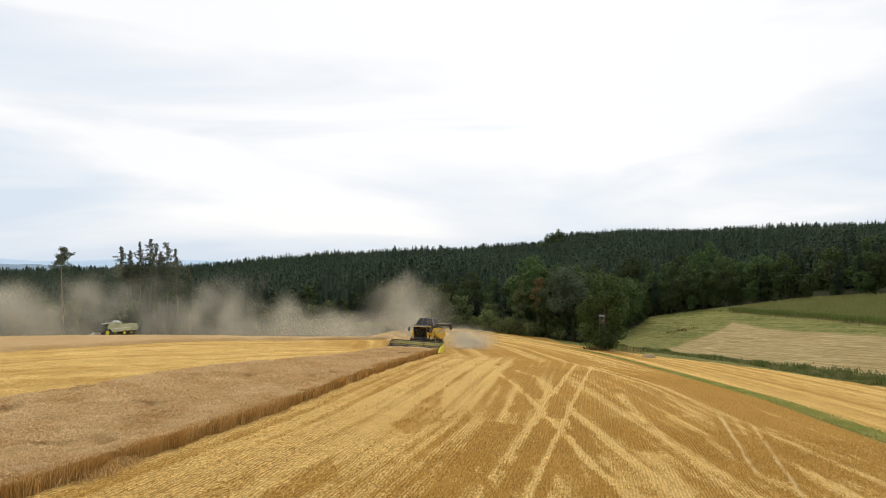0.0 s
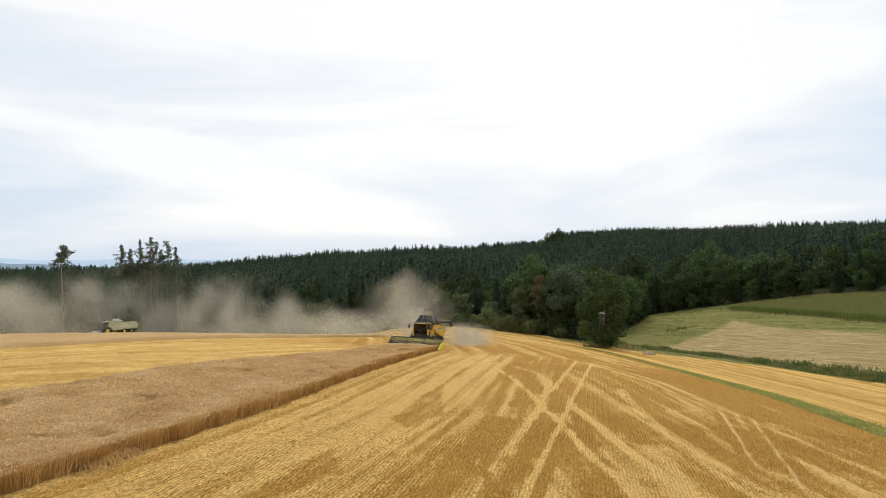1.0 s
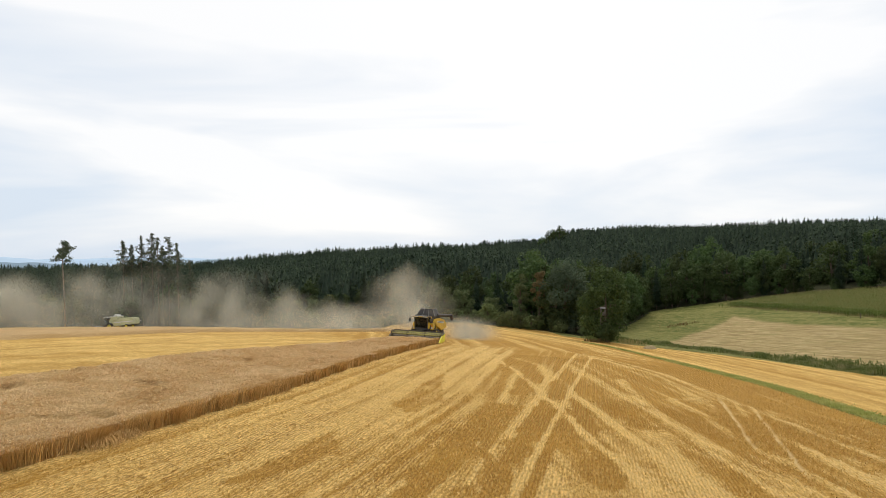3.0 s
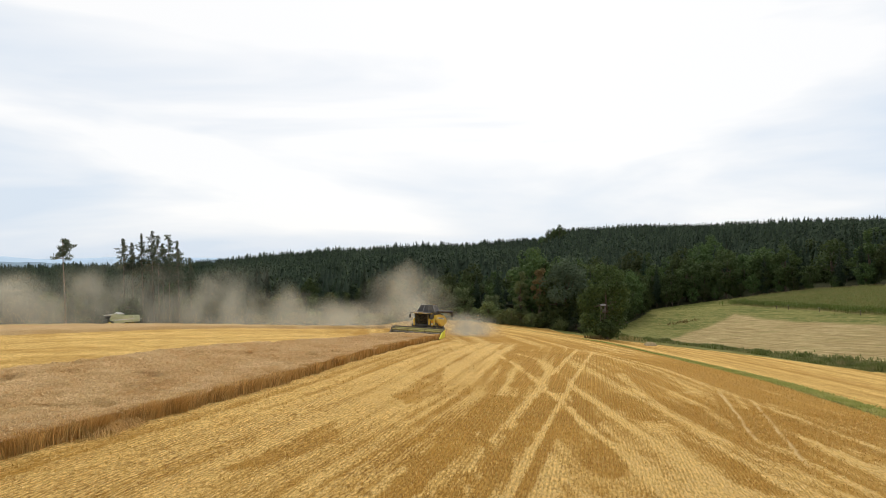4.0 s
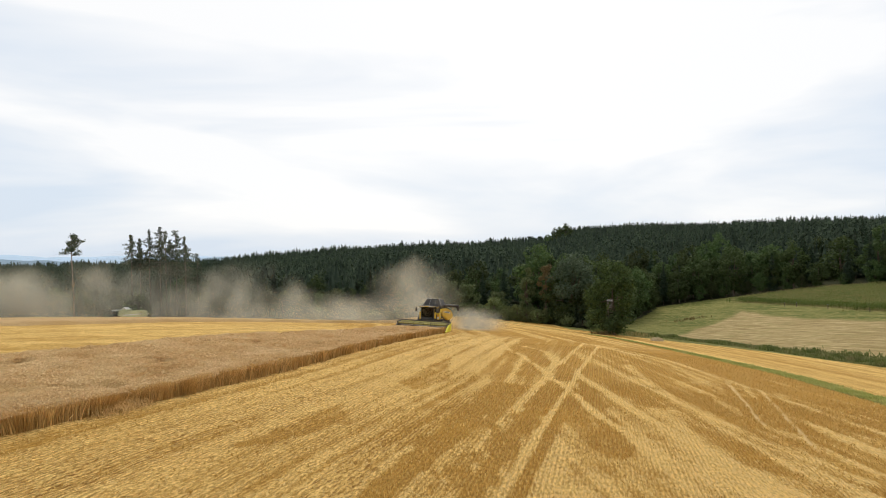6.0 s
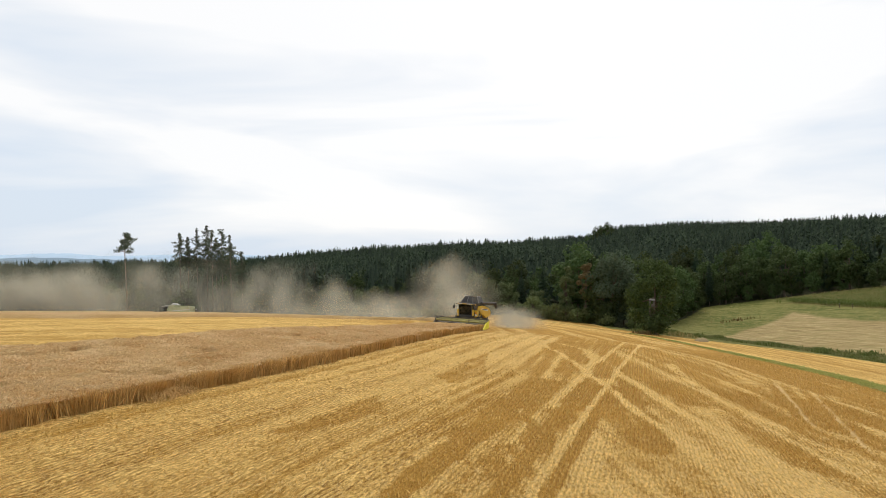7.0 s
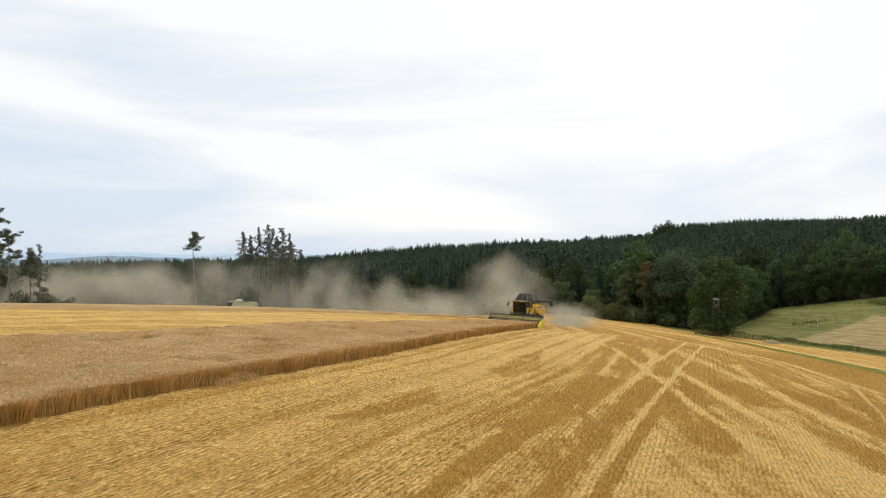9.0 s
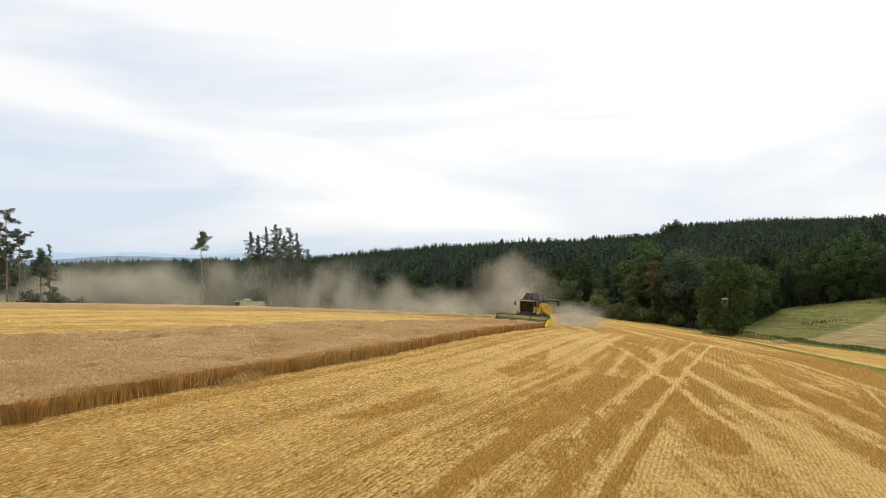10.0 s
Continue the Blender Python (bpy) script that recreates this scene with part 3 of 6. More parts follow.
def straw_map(x, y):
    """How much pale straw lies on the stubble, 0 to 1."""
    v = x - crop_edge(y)
    n1, n2 = vnoise(v * 1.35, y * 0.05, 1), vnoise(v * 3.6, y * 0.16, 2)
    n3, n4 = vnoise(x * 0.16, y * 0.13, 3), vnoise(x * 1.3, y * 0.9, 4)
    # combed straw beside the wheat, thinner and browner further out
    left = 0.90 + 0.08 * step(20, 12, y) - 0.14 * step(6.2, 7.2, v) + 0.10 * np.exp(-((v - 10.0) / 0.8) ** 2) - 0.10 * step(11.0, 12.0, v) - 0.16 * step(30, 48, y)
    left += (n1 - 0.5) * (0.42 + 0.35 * step(28, 45, y)) + (n2 - 0.5) * 0.5 + 0.5 * step(28, 45, y) * (vnoise(v * 0.75, y * 0.02, 69) - 0.5) + (n3 - 0.5) * 0.1
    left -= 0.26 * step(0.58, 0.72, vnoise(v * 2.3, y * 0.03, 25)) + 0.2 * step(0.60, 0.72, vnoise(v * 5.0, y * 0.06, 26))
    u = x - headland(y)
    m1, m2 = vnoise(u * 0.8 + 40, y * 0.04, 5), vnoise(u * 2.6, y * 0.12, 6)
    right = 0.27 + 0.36 * step(34, 17, y) + (m1 - 0.5) * 0.55 + (m2 - 0.5) * 0.5 + (n3 - 0.5) * 0.35 - 0.16 * step(-1.0, 0.5, u) - 0.10 * step(34, 48, y)
    one, two = x - tram(y, 0), x - tram(y, 1)
    w = step(-0.6, 0.4, two)
    s = left * (1 - w) + right * w + (n4 - 0.5) * 0.25
    # crossing swaths, each with ragged edges
    rag = 0.6 + 0.8 * vnoise(x * 2.4, y * 1.1, 18)
    for line, half, much in SWATHS:
        s += 0.72 * much * rag * (1 - step(half * 0.55, half * 1.25, line_gap(x, y, line) + 0.22 * (vnoise(x * 2.0, y * 0.9, 66) - 0.5)))
    s += 0.50 * rag * band(u, 0.36, 0.2) + 0.35 * rag * band(u + 1.25, 0.16, 0.12) * step(30, 40, y) + 0.30 * rag * band(u - 2.3, 0.14, 0.1) + 0.25 * rag * band(u - 4.6, 0.14, 0.1)
    # blocks of bare standing stubble, and the shaded side painted along one rut
    for corners, much in DARK_BLOCKS:
        s -= 1.15 * much * block(x, y, corners, 0.18)
    # the wheel tracks, one with its shadow line put in as a strawless band
    s += 0.90 * band(one + 0.08, 0.14, 0.06) * step(74, 62, y) - 0.55 * band(one - 0.36, 0.24, 0.1) * step(34, 28, y)
    s += 0.22 * band(one - 1.05, 0.45, 0.2) * step(34, 28, y)
    half = np.interp(y, [10, 22, 33, 45, 72], [0.48, 0.36, 0.28, 0.24, 0.2])
    s += 0.72 * (1 - step(half * 0.8, half * 1.2, np.abs(two - 0.05))) * step(74, 62, y) * rag
    for off, slope, x0, y0 in ((0.45, 0.362, 15.35, 27.5), (-0.42, 0.362, 15.35, 27.5), (0.42, 0.392, 15.6, 24.1), (-0.42, 0.392, 15.6, 24.1)):
        s -= 0.35 * band(x - x0 - off - (y - y0) * slope, 0.28, 0.1) * step(26, 28, y) * step(42, 38, y)
    # the strip already cut beyond the standing wheat, and the second stubble field
    cut = step(-0.3, 0.3, crop_back(y) - x)
    t = y - strip_far(x)
    s = s * (1 - cut) + cut * (0.58 + 0.5 * (vnoise(x * 0.06, t * 0.7, 7) - 0.5) + 0.3 * (n4 - 0.5))
    second = step(0.5, 1.5, x - verge(y))
    d = x - verge(y)
    s = s * (1 - second) + second * (0.50 + 0.10 * np.cos(2 * np.pi * d / 2.6) + 0.8 * (vnoise(d * 0.9, y * 0.03, 8) - 0.5) + 0.4 * (vnoise(d * 2.6, y * 0.05, 67) - 0.5))
    back = step(64, 76, y) * step(-20, -8, x) * (1 - second)
    s = s * (1 - back) + back * (0.30 + 0.9 * (vnoise((x - verge(y)) * 0.8, y * 0.05, 9) - 0.5) + 0.5 * (vnoise((x - verge(y)) * 2.2, y * 0.08, 68) - 0.5))
    return np.clip(s, 0, 1)


def spread(*runs):
    """Axis steps: (to, step) after a first value."""
    out = [runs[0]]
    for to, gap in runs[1:]:
        count = max(1, round((to - out[-1]) / gap))
        out += list(np.linspace(out[-1], to, count + 1)[1:])
    return np.array(out)


def far_steps(a, b, first):
    out, gap = [a], first
    while abs(out[-1] - a) < abs(b - a):
        out.append(out[-1] + math.copysign(gap, b - a))
        gap *= 1.25
    return np.array(out[1:])


GX = np.concatenate([far_steps(-130, -4600, 4)[::-1], spread(-130, (-46, 1.2), (-20, 0.5), (-6, 0.22), (23, 0.125), (34, 0.25), (60, 0.6), (150, 1.2)), far_steps(150, 4600, 4)])
GY = np.concatenate([far_steps(8, -900, 4)[::-1], spread(8, (12, 0.3), (40, 0.14), (50, 0.25), (76, 0.4), (150, 0.8), (210, 1.5)), far_steps(210, 4700, 5)])
mx, my = np.meshgrid(GX, GY)
mx, my = mx.ravel(), my.ravel()
mz = ground_z(mx, my)
near = step(90, 40, np.hypot(mx, my - 20))
straw = straw_map(mx, my)
rut = rut_map(mx, my)
mz = mz - 0.07 * rut + near * (0.06 * (straw - 0.4) + 0.05 * (vnoise(mx * 2.5, my * 2.5, 11) - 0.5))
mz = mz + near * 0.09 * (vnoise((mx - crop_edge(my)) * 3.1, my * 1.6, 24) - 0.5) * step(0.5, -0.5, mx - tram(my, 1))
for k in (0, 1):
    mz = mz - 0.05 * np.exp(-((mx - tram(my, k)) / 0.25) ** 2) * step(70, 60, my)
vd = np.abs(mx - verge(my)) + 0.5 * (vnoise(mx * 0.8, my * 0.5, 12) - 0.5)
half = np.interp(my, [0, 40, 60, 75, 84, 96, 150], [1.5, 1.3, 0.9, 0.3, 0.35, 0.2, 0.3])
grass = np.where((my > 0) & (my < 150), 1 - step(half - 0.2, half + 0.3, vd), 0)
beyond = (mx > 24) & (my + 1.5 * vnoise(mx * 0.4, my * 0.4, 13) > strip_end(mx))
grass = np.maximum(grass, beyond)
grass = np.maximum(grass, (mx > 80) | (my > 152) | (mx < -150) | (my < -60))
edge_strip = (my > wood_edge(mx) - 5 + 3 * vnoise(mx * 0.3, my * 0.3, 14)) & (mx < 30) & (mx > -75)
grass = np.maximum(grass, edge_strip)
hay = block(mx + 1.5 * vnoise(mx * 0.3, my * 0.3, 15), my + 1.5 * vnoise(mx * 0.3, my * 0.3, 16), HAY_FIELD, 1.2)
hay = np.maximum(hay, 0.35 * inside(mx, my, CORN_FIELD))
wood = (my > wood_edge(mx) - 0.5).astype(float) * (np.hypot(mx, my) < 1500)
f_count_x, f_count_y = len(GX), len(GY)
corner = (np.arange(f_count_y - 1)[:, None] * f_count_x + np.arange(f_count_x - 1)[None, :]).ravel()
ground_mesh = raw_mesh("ground", np.stack([mx, my, mz], 1), np.stack([corner, corner + 1, corner + f_count_x + 1, corner + f_count_x], 1), True)
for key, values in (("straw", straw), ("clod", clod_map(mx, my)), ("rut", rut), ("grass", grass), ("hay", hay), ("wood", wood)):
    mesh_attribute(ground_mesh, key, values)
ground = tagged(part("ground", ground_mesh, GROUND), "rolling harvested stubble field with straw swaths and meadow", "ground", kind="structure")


# ---- distant hills ----
def hill_range(name, y, ks, us, colour, glow, label, seed):
    """A range of hills across the view, as a solid fold of land."""
    u = np.linspace(-1.25, 1.25, 500)
    crest = 9.0 + y * (np.interp(u, us, ks) + 0.0016 * (vnoise(u * 26, u * 0, seed) - 0.5) + 0.0008 * (vnoise(u * 90, u * 0, seed + 1) - 0.5))
    rows = [(-0.16, -120.0), (-0.06, 0.55), (0.0, 1.0), (0.06, 0.5), (0.14, -120.0)]
    v = []
    for dy, k in rows:
        yy = y * (1 + dy)
        z = np.full_like(u, -120.0) if k < 0 else 9 + (crest - 9) * k - (1 - k) * 30
        v.append(np.stack([u * yy, np.full_like(u, yy), z], 1))
    c = (np.arange(len(rows) - 1)[:, None] * len(u) + np.arange(len(u) - 1)[None, :]).ravel()
    me = raw_mesh(name, np.concatenate(v), np.stack([c, c + 1, c + len(u) + 1, c + len(u)], 1), True)
    return tagged(part(name, me, painted_haze(name + "_haze", colour, glow)), label, "hills", kind="structure")


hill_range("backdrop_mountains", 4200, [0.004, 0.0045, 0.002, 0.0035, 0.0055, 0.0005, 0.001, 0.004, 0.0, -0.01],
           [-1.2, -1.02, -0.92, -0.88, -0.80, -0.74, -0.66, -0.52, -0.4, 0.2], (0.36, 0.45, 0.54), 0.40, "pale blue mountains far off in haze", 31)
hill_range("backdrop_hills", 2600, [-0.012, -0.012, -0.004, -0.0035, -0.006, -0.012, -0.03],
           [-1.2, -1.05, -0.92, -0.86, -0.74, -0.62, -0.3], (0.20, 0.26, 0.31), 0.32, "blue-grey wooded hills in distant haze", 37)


# ---- trees ----
def tube(points, radii, sides=6):
    """A tapered, bent tube as vertices and faces."""
    p = np.asarray(points, float)
    d = np.gradient(p, axis=0)
    d /= np.linalg.norm(d, axis=1, keepdims=True)
    a = np.cross(d, [0.31, 0.92, 0.2])
    a /= np.linalg.norm(a, axis=1, keepdims=True)
    b = np.cross(d, a)
    ang = np.linspace(0, 2 * np.pi, sides, endpoint=False)
    v = p[:, None] + np.asarray(radii)[:, None, None] * (np.cos(ang)[None, :, None] * a[:, None] + np.sin(ang)[None, :, None] * b[:, None])
    f = [[i * sides + j, i * sides + (j + 1) % sides, (i + 1) * sides + (j + 1) % sides, (i + 1) * sides + j] for i in range(len(p) - 1) for j in range(sides)]
    return v.reshape(-1, 3), np.array(f)


def joined(pieces):
    vs, fs, n = [], [], 0
    for v, f in pieces:
        vs.append(v)
        fs.append(np.asarray(f) + n)
        n += len(v)
    return np.concatenate(vs), np.concatenate(fs)


def leaf_quads(rng, centre, size, flat=0.0, outward=None):
    """One small four-cornered leaf clump at every centre."""
    n = len(centre)
    nrm = rng.normal(size=(n, 3))
    if outward is not None:
        nrm = nrm * 0.75 + outward
    nrm[:, 2] += flat
    nrm /= np.linalg.norm(nrm, axis=1, keepdims=True) + 1e-9
    a = np.cross(nrm, rng.normal(size=(n, 3)))
    a /= np.linalg.norm(a, axis=1, keepdims=True) + 1e-9
    b = np.cross(nrm, a)
    s = (size * rng.uniform(0.6, 1.35, n))[:, None]
    k = rng.uniform(0.45, 0.9, (n, 1))
    v = np.stack([centre - a * s * 0.5, centre - b * s * 0.42 * k, centre + a * s * 0.62, centre + b * s * 0.42 * k + nrm * s * 0.12], 1)
    return v.reshape(-1, 3), np.arange(4 * n).reshape(-1, 4)


def ball(rng, n):
    d = rng.normal(size=(n, 3))
    return d / np.linalg.norm(d, axis=1, keepdims=True)


def tree_thing(name, trunk, crown, bark, leaf, label, group=""):
    e = tagged(new(name), label, "tree" if name != "bush" else "bush", group)
    part("trunk", raw_mesh("trunk", *trunk, True), bark, e)
    part("crown", raw_mesh("crown", *crown), leaf, e)
    return e


def broadleaf(name, seed, h, w, low, n, size, leaf, label, group="", hollow=None):
    """A broad tree: bent trunk, limbs, and a crown of leaf clumps with gaps. low: height of the crown's foot, as a share."""
    rng = np.random.default_rng(seed)
    sway = rng.normal(size=2) * 0.03 * h
    zs = np.linspace(-0.5, 0.72 * h, 7)
    spine = np.stack([sway[0] * (zs / h) ** 2, sway[1] * (zs / h) ** 2, zs], 1) + rng.normal(size=(7, 3)) * [0.05, 0.05, 0]
    wood_parts = [tube(spine, np.linspace(0.035 * h * 0.6, 0.06, 7) + 0.02, 7)]
    clumps = []
    count = int(26 + w * 2.2)
    zc, zr = (low + 1) / 2 * h, (1 - low) / 2 * h
    for i in range(count):
        d = ball(rng, 1)[0]
        r = rng.uniform(0.45, 1.0) ** 0.6
        c = np.array([d[0] * w / 2 * r * rng.uniform(0.75, 1.1), d[1] * w / 2 * r * rng.uniform(0.75, 1.1), zc + d[2] * zr * r * 0.93])
        shrink = 1 - 0.35 * abs(c[2] - zc) / zr
        c[:2] *= shrink
        clumps.append((c, rng.uniform(0.11, 0.21) * w * (0.8 + 0.3 * shrink)))
    for c, r in clumps[:9]:
        t = rng.uniform(0.3, 0.8)
        base = np.array([np.interp(t * 0.72 * h, zs, spine[:, 0]), np.interp(t * 0.72 * h, zs, spine[:, 1]), t * 0.72 * h])
        mid_point = (base + c) / 2 + [0, 0, -0.04 * h]
        wood_parts.append(tube([base, mid_point, c], [0.011 * h, 0.007 * h, 0.02], 5))
    per = rng.dirichlet(np.array([r * r for _, r in clumps]) * 60) * n
    cen, out = [], []
    for (c, r), k in zip(clumps, per):
        d = ball(rng, max(8, int(k)))
        rad = r * rng.uniform(0.35, 1.0, (len(d), 1)) ** 0.45
        cen.append(c + d * rad * [1, 1, 0.8])
        out.append(d)
    cen, out = np.concatenate(cen), np.concatenate(out)
    cen[:, 2] = np.maximum(cen[:, 2], 0.15)
    if hollow:
        ok = (np.abs(cen[:, 0] - hollow[0]) > 0.62) | (np.abs(cen[:, 2] - hollow[2]) > 0.85) | (cen[:, 1] > hollow[1])
        cen, out = cen[ok], out[ok]
    return tree_thing(name, joined(wood_parts), leaf_quads(rng, cen, size, 0.5, out), BARK, leaf, label, group)


def conifer(name, seed, h, w, low, leaf, label, group="", lean=0.0, sparse=1.0, bark=None, whorls=2.6):
    """A spruce or larch: straight trunk, whorls of drooping boughs with sprays of needles."""
    rng = np.random.default_rng(seed)
    zs = np.linspace(-0.5, h * 0.985, 9)
    shift = lean * (zs / h) * h
    trunk = [tube(np.stack([shift, 0 * zs, zs], 1), np.linspace(0.0105 * h, 0.02, 9) + 0.015, 7)]
    cen, size_all, out = [], [], []
    for t in np.linspace(0, 1, int(h * (1 - low) * whorls)):
        z = h * (low + (1 - low) * t)
        reach = w / 2 * ((1 - t) ** 0.75) * (0.55 + 0.45 * step(0, 0.18, t)) + 0.12
        for a in rng.uniform(0, 2 * np.pi, 1) + np.arange(8) * np.pi / 4 + rng.normal(size=8) * 0.25:
            if rng.uniform() > 0.9 * sparse:
                continue
            ln = reach * rng.uniform(0.55, 1.15)
            droop = rng.uniform(0.15, 0.5)
            base = np.array([lean * z, 0, z])
            k = max(3, int(ln * 4.5))
            s = np.linspace(0.18, 1, k)
            p = base + np.stack([np.cos(a) * ln * s, np.sin(a) * ln * s, -droop * ln * s ** 1.6 + 0.12 * ln * s], 1)
            for j in range(2):
                cen.append(p + rng.normal(size=p.shape) * 0.09 * ln * [1, 1, 0.6])
                size_all.append(np.full(k, 0.30 + 0.16 * ln) * (1.15 - 0.5 * s))
                out.append(np.tile([0.2 * np.cos(a), 0.2 * np.sin(a), 0.9], (k, 1)))
        if t < 0.75 and sparse > 0.8 and rng.uniform() < 0.25:
            ln = reach * 0.7
            trunk.append(tube([[lean * z, 0, z], [lean * z + ln * 0.6, 0.2, z - 0.1], [lean * z + ln, 0.3, z - 0.3 * ln]], [0.05, 0.03, 0.012], 4))
    cen, size_all, out = np.concatenate(cen), np.concatenate(size_all), np.concatenate(out)
    return tree_thing(name, joined(trunk), leaf_quads(rng, cen, size_all, 0.0, out), bark or BARK, leaf, label, group)


def larch(name, seed, h, w, low, label, lean):
    """A thin-crowned tall tree: long bare stem, many short drooping boughs hung with loose sprays, a pointed ragged top."""
    rng = np.random.default_rng(seed)
    zs = np.linspace(-0.5, h * 0.985, 9)
    trunk = [tube(np.stack([lean * (zs - h), 0.05 * np.sin(zs * 0.4 + seed), zs], 1), np.linspace(0.0075 * h, 0.02, 9) + 0.015, 7)]
    cen, size_all = [], []
    count = 64
    for i in range(count):
        t = (i + rng.uniform(0, 1)) / count
        z = h * (low + (1 - low) * t)
        reach = w / 2 * (0.12 + 0.95 * (1 - t) ** 0.75) * (0.5 + 0.5 * step(0, 0.2, t)) * rng.uniform(0.4, 1.2) * (0.35 + 1.2 * vnoise(t * 7.0, seed * 1.0, 34))
        a = rng.uniform(0, 2 * np.pi)
        base = np.array([lean * (z - h), 0, z])
        tip = base + [np.cos(a) * reach, np.sin(a) * reach, rng.uniform(-0.30, 0.12) * reach]
        trunk.append(tube([base, (base + tip) / 2 + [0, 0, 0.06], tip], [0.035, 0.025, 0.01], 4))
        k = int(12 + 24 * reach)
        q = rng.uniform(0.15, 1.05, k)
        hang = rng.uniform(0, 1, k) ** 2 * (0.18 + 0.28 * reach)
        p = base + (tip - base) * q[:, None] + rng.normal(size=(k, 3)) * [0.12, 0.12, 0.08] - np.stack([0 * q, 0 * q, hang], 1)
        cen.append(p)
        size_all.append(np.full(k, 0.27))
    for i in range(10):
        z, a = h * rng.uniform(0.5, 1.0) * low, rng.uniform(0, 6.28)
        base = np.array([lean * (z - h), 0, z])
        trunk.append(tube([base, base + [0.4 * np.cos(a), 0.4 * np.sin(a), -0.05], base + [0.8 * np.cos(a), 0.8 * np.sin(a), -0.25]], [0.025, 0.018, 0.008], 4))
    cen, size_all = np.concatenate(cen), np.concatenate(size_all)
    return tree_thing(name, joined(trunk), leaf_quads(rng, cen, size_all, 0.0), BARK_PINE, NEEDLE_PINE, label, "tall trees at the wood's edge")


def scots_pine(name, seed, h, w, top, label, lean=(0.0, 0.0), clump_count=9, group=""):
    """A tall bare stem with flat, ragged needle clouds on crooked limbs."""
    rng = np.random.default_rng(seed)
    zs = np.linspace(-0.5, h * 0.97, 11)
    sx = lean[0] * zs + 0.12 * np.sin(zs / h * 5 + seed)
    sy = lean[1] * zs
    pieces = [tube(np.stack([sx, sy, zs], 1), np.linspace(0.008 * h, 0.04, 11) + 0.02, 8)]
    cen, out = [], []
    for i in range(clump_count):
        t = top + (1 - top) * (i + rng.uniform(0.1, 0.9)) / clump_count
        z = t * h
        base = np.array([np.interp(z, zs, sx), np.interp(z, zs, sy), z])
        a = rng.uniform(0, 2 * np.pi)
        reach = w / 2 * rng.uniform(0.35, 1.0) * (1.15 - 0.75 * (t - top) / (1 - top))
        tip = base + np.array([np.cos(a) * reach, np.sin(a) * reach, rng.uniform(-0.05, 0.3) * reach])
        pieces.append(tube([base, (base + tip) / 2 + [0, 0, -0.12 * reach], tip], [0.09, 0.06, 0.025], 5))
        for c, r in ((tip, rng.uniform(0.4, 0.8)), (tip + rng.normal(size=3) * 0.4, rng.uniform(0.3, 0.55)), ((base + tip * 2) / 3 + [0, 0, 0.15], rng.uniform(0.35, 0.6))):
            d = ball(rng, 80)
            cen.append(c + d * (rng.uniform(0.2, 1, (80, 1)) ** 0.5) * r * [1.15, 1.15, 0.5] + rng.normal(size=(80, 3)) * [0.16, 0.16, 0.12])
            out.append(d)
    for i in range(7):
        z = h * rng.uniform(0.35, top)
        a = rng.uniform(0, 6.28)
        base = np.array([np.interp(z, zs, sx), np.interp(z, zs, sy), z])
        pieces.append(tube([base, base + [0.5 * np.cos(a), 0.5 * np.sin(a), 0.05], base + [1.0 * np.cos(a), 1.0 * np.sin(a), -0.1]], [0.035, 0.025, 0.01], 4))
    cen, out = np.concatenate(cen), np.concatenate(out)
    return tree_thing(name, joined(pieces), leaf_quads(rng, cen, 0.27, 0.5, out), BARK_PINE, NEEDLE_PINE, label, group)


def stand_at(e, x, y, turn=0.0, scale=1.0, dz=0.0):
    e.matrix_basis = pose(x, y, float(ground_z(x, y)) + dz, 0, 0, turn) @ Matrix.Scale(scale, 4)
    return e


def again(e, x, y, turn=0.0, scale=1.0, dz=0.0, label=""):
    c = copy_thing(e, pose(x, y, float(ground_z(x, y)) + dz, 0, 0, turn))
    c.scale = (scale, scale, scale)
    return tagged(c, label)


# the single tree on the grass strip, with the hunting stand in it
stand_at(broadleaf("oak_tree", 11, 14.5, 9.2, 0.0, 11000, 0.40, LEAF_OAK, "dark green bushy tree with leaves down to the ground", "", (-1.1, 1.2, 5.6)), 30.2, 104.0)
stand_at(broadleaf("bush", 12, 3.6, 3.0, 0.0, 1500, 0.34, LEAF, "dark green shrub under the field tree"), 29.0, 102.8)
stand_at(broadleaf("bush", 19, 4.2, 3.8, 0.0, 2200, 0.36, LEAF, "dense dark shrub before the field tree"), 29.6, 101.0)
stand_at(broadleaf("bush", 17, 4.4, 5.0, 0.0, 1900, 0.40, LEAF, "dark shrub under the grey-green tree"), 26.4, 127.0)
stand_at(broadleaf("bush", 18, 3.8, 4.6, 0.0, 1700, 0.40, LEAF, "low dark shrub beside the grey-green tree"), 23.4, 131.0)
stand_at(broadleaf("willow_tree", 14, 17.4, 11.0, 0.0, 9000, 0.48, LEAF_PALE, "grey-green tree with a rounded loose crown"), 28.2, 130.0)

# tall bare-stemmed trees at the edge of the wood
def by_top(make, x, y, top, *rest):
    """Builds a tree just high enough that its tip comes to the given level."""
    return stand_at(make(top - float(ground_z(x, y)), *rest), x, y)


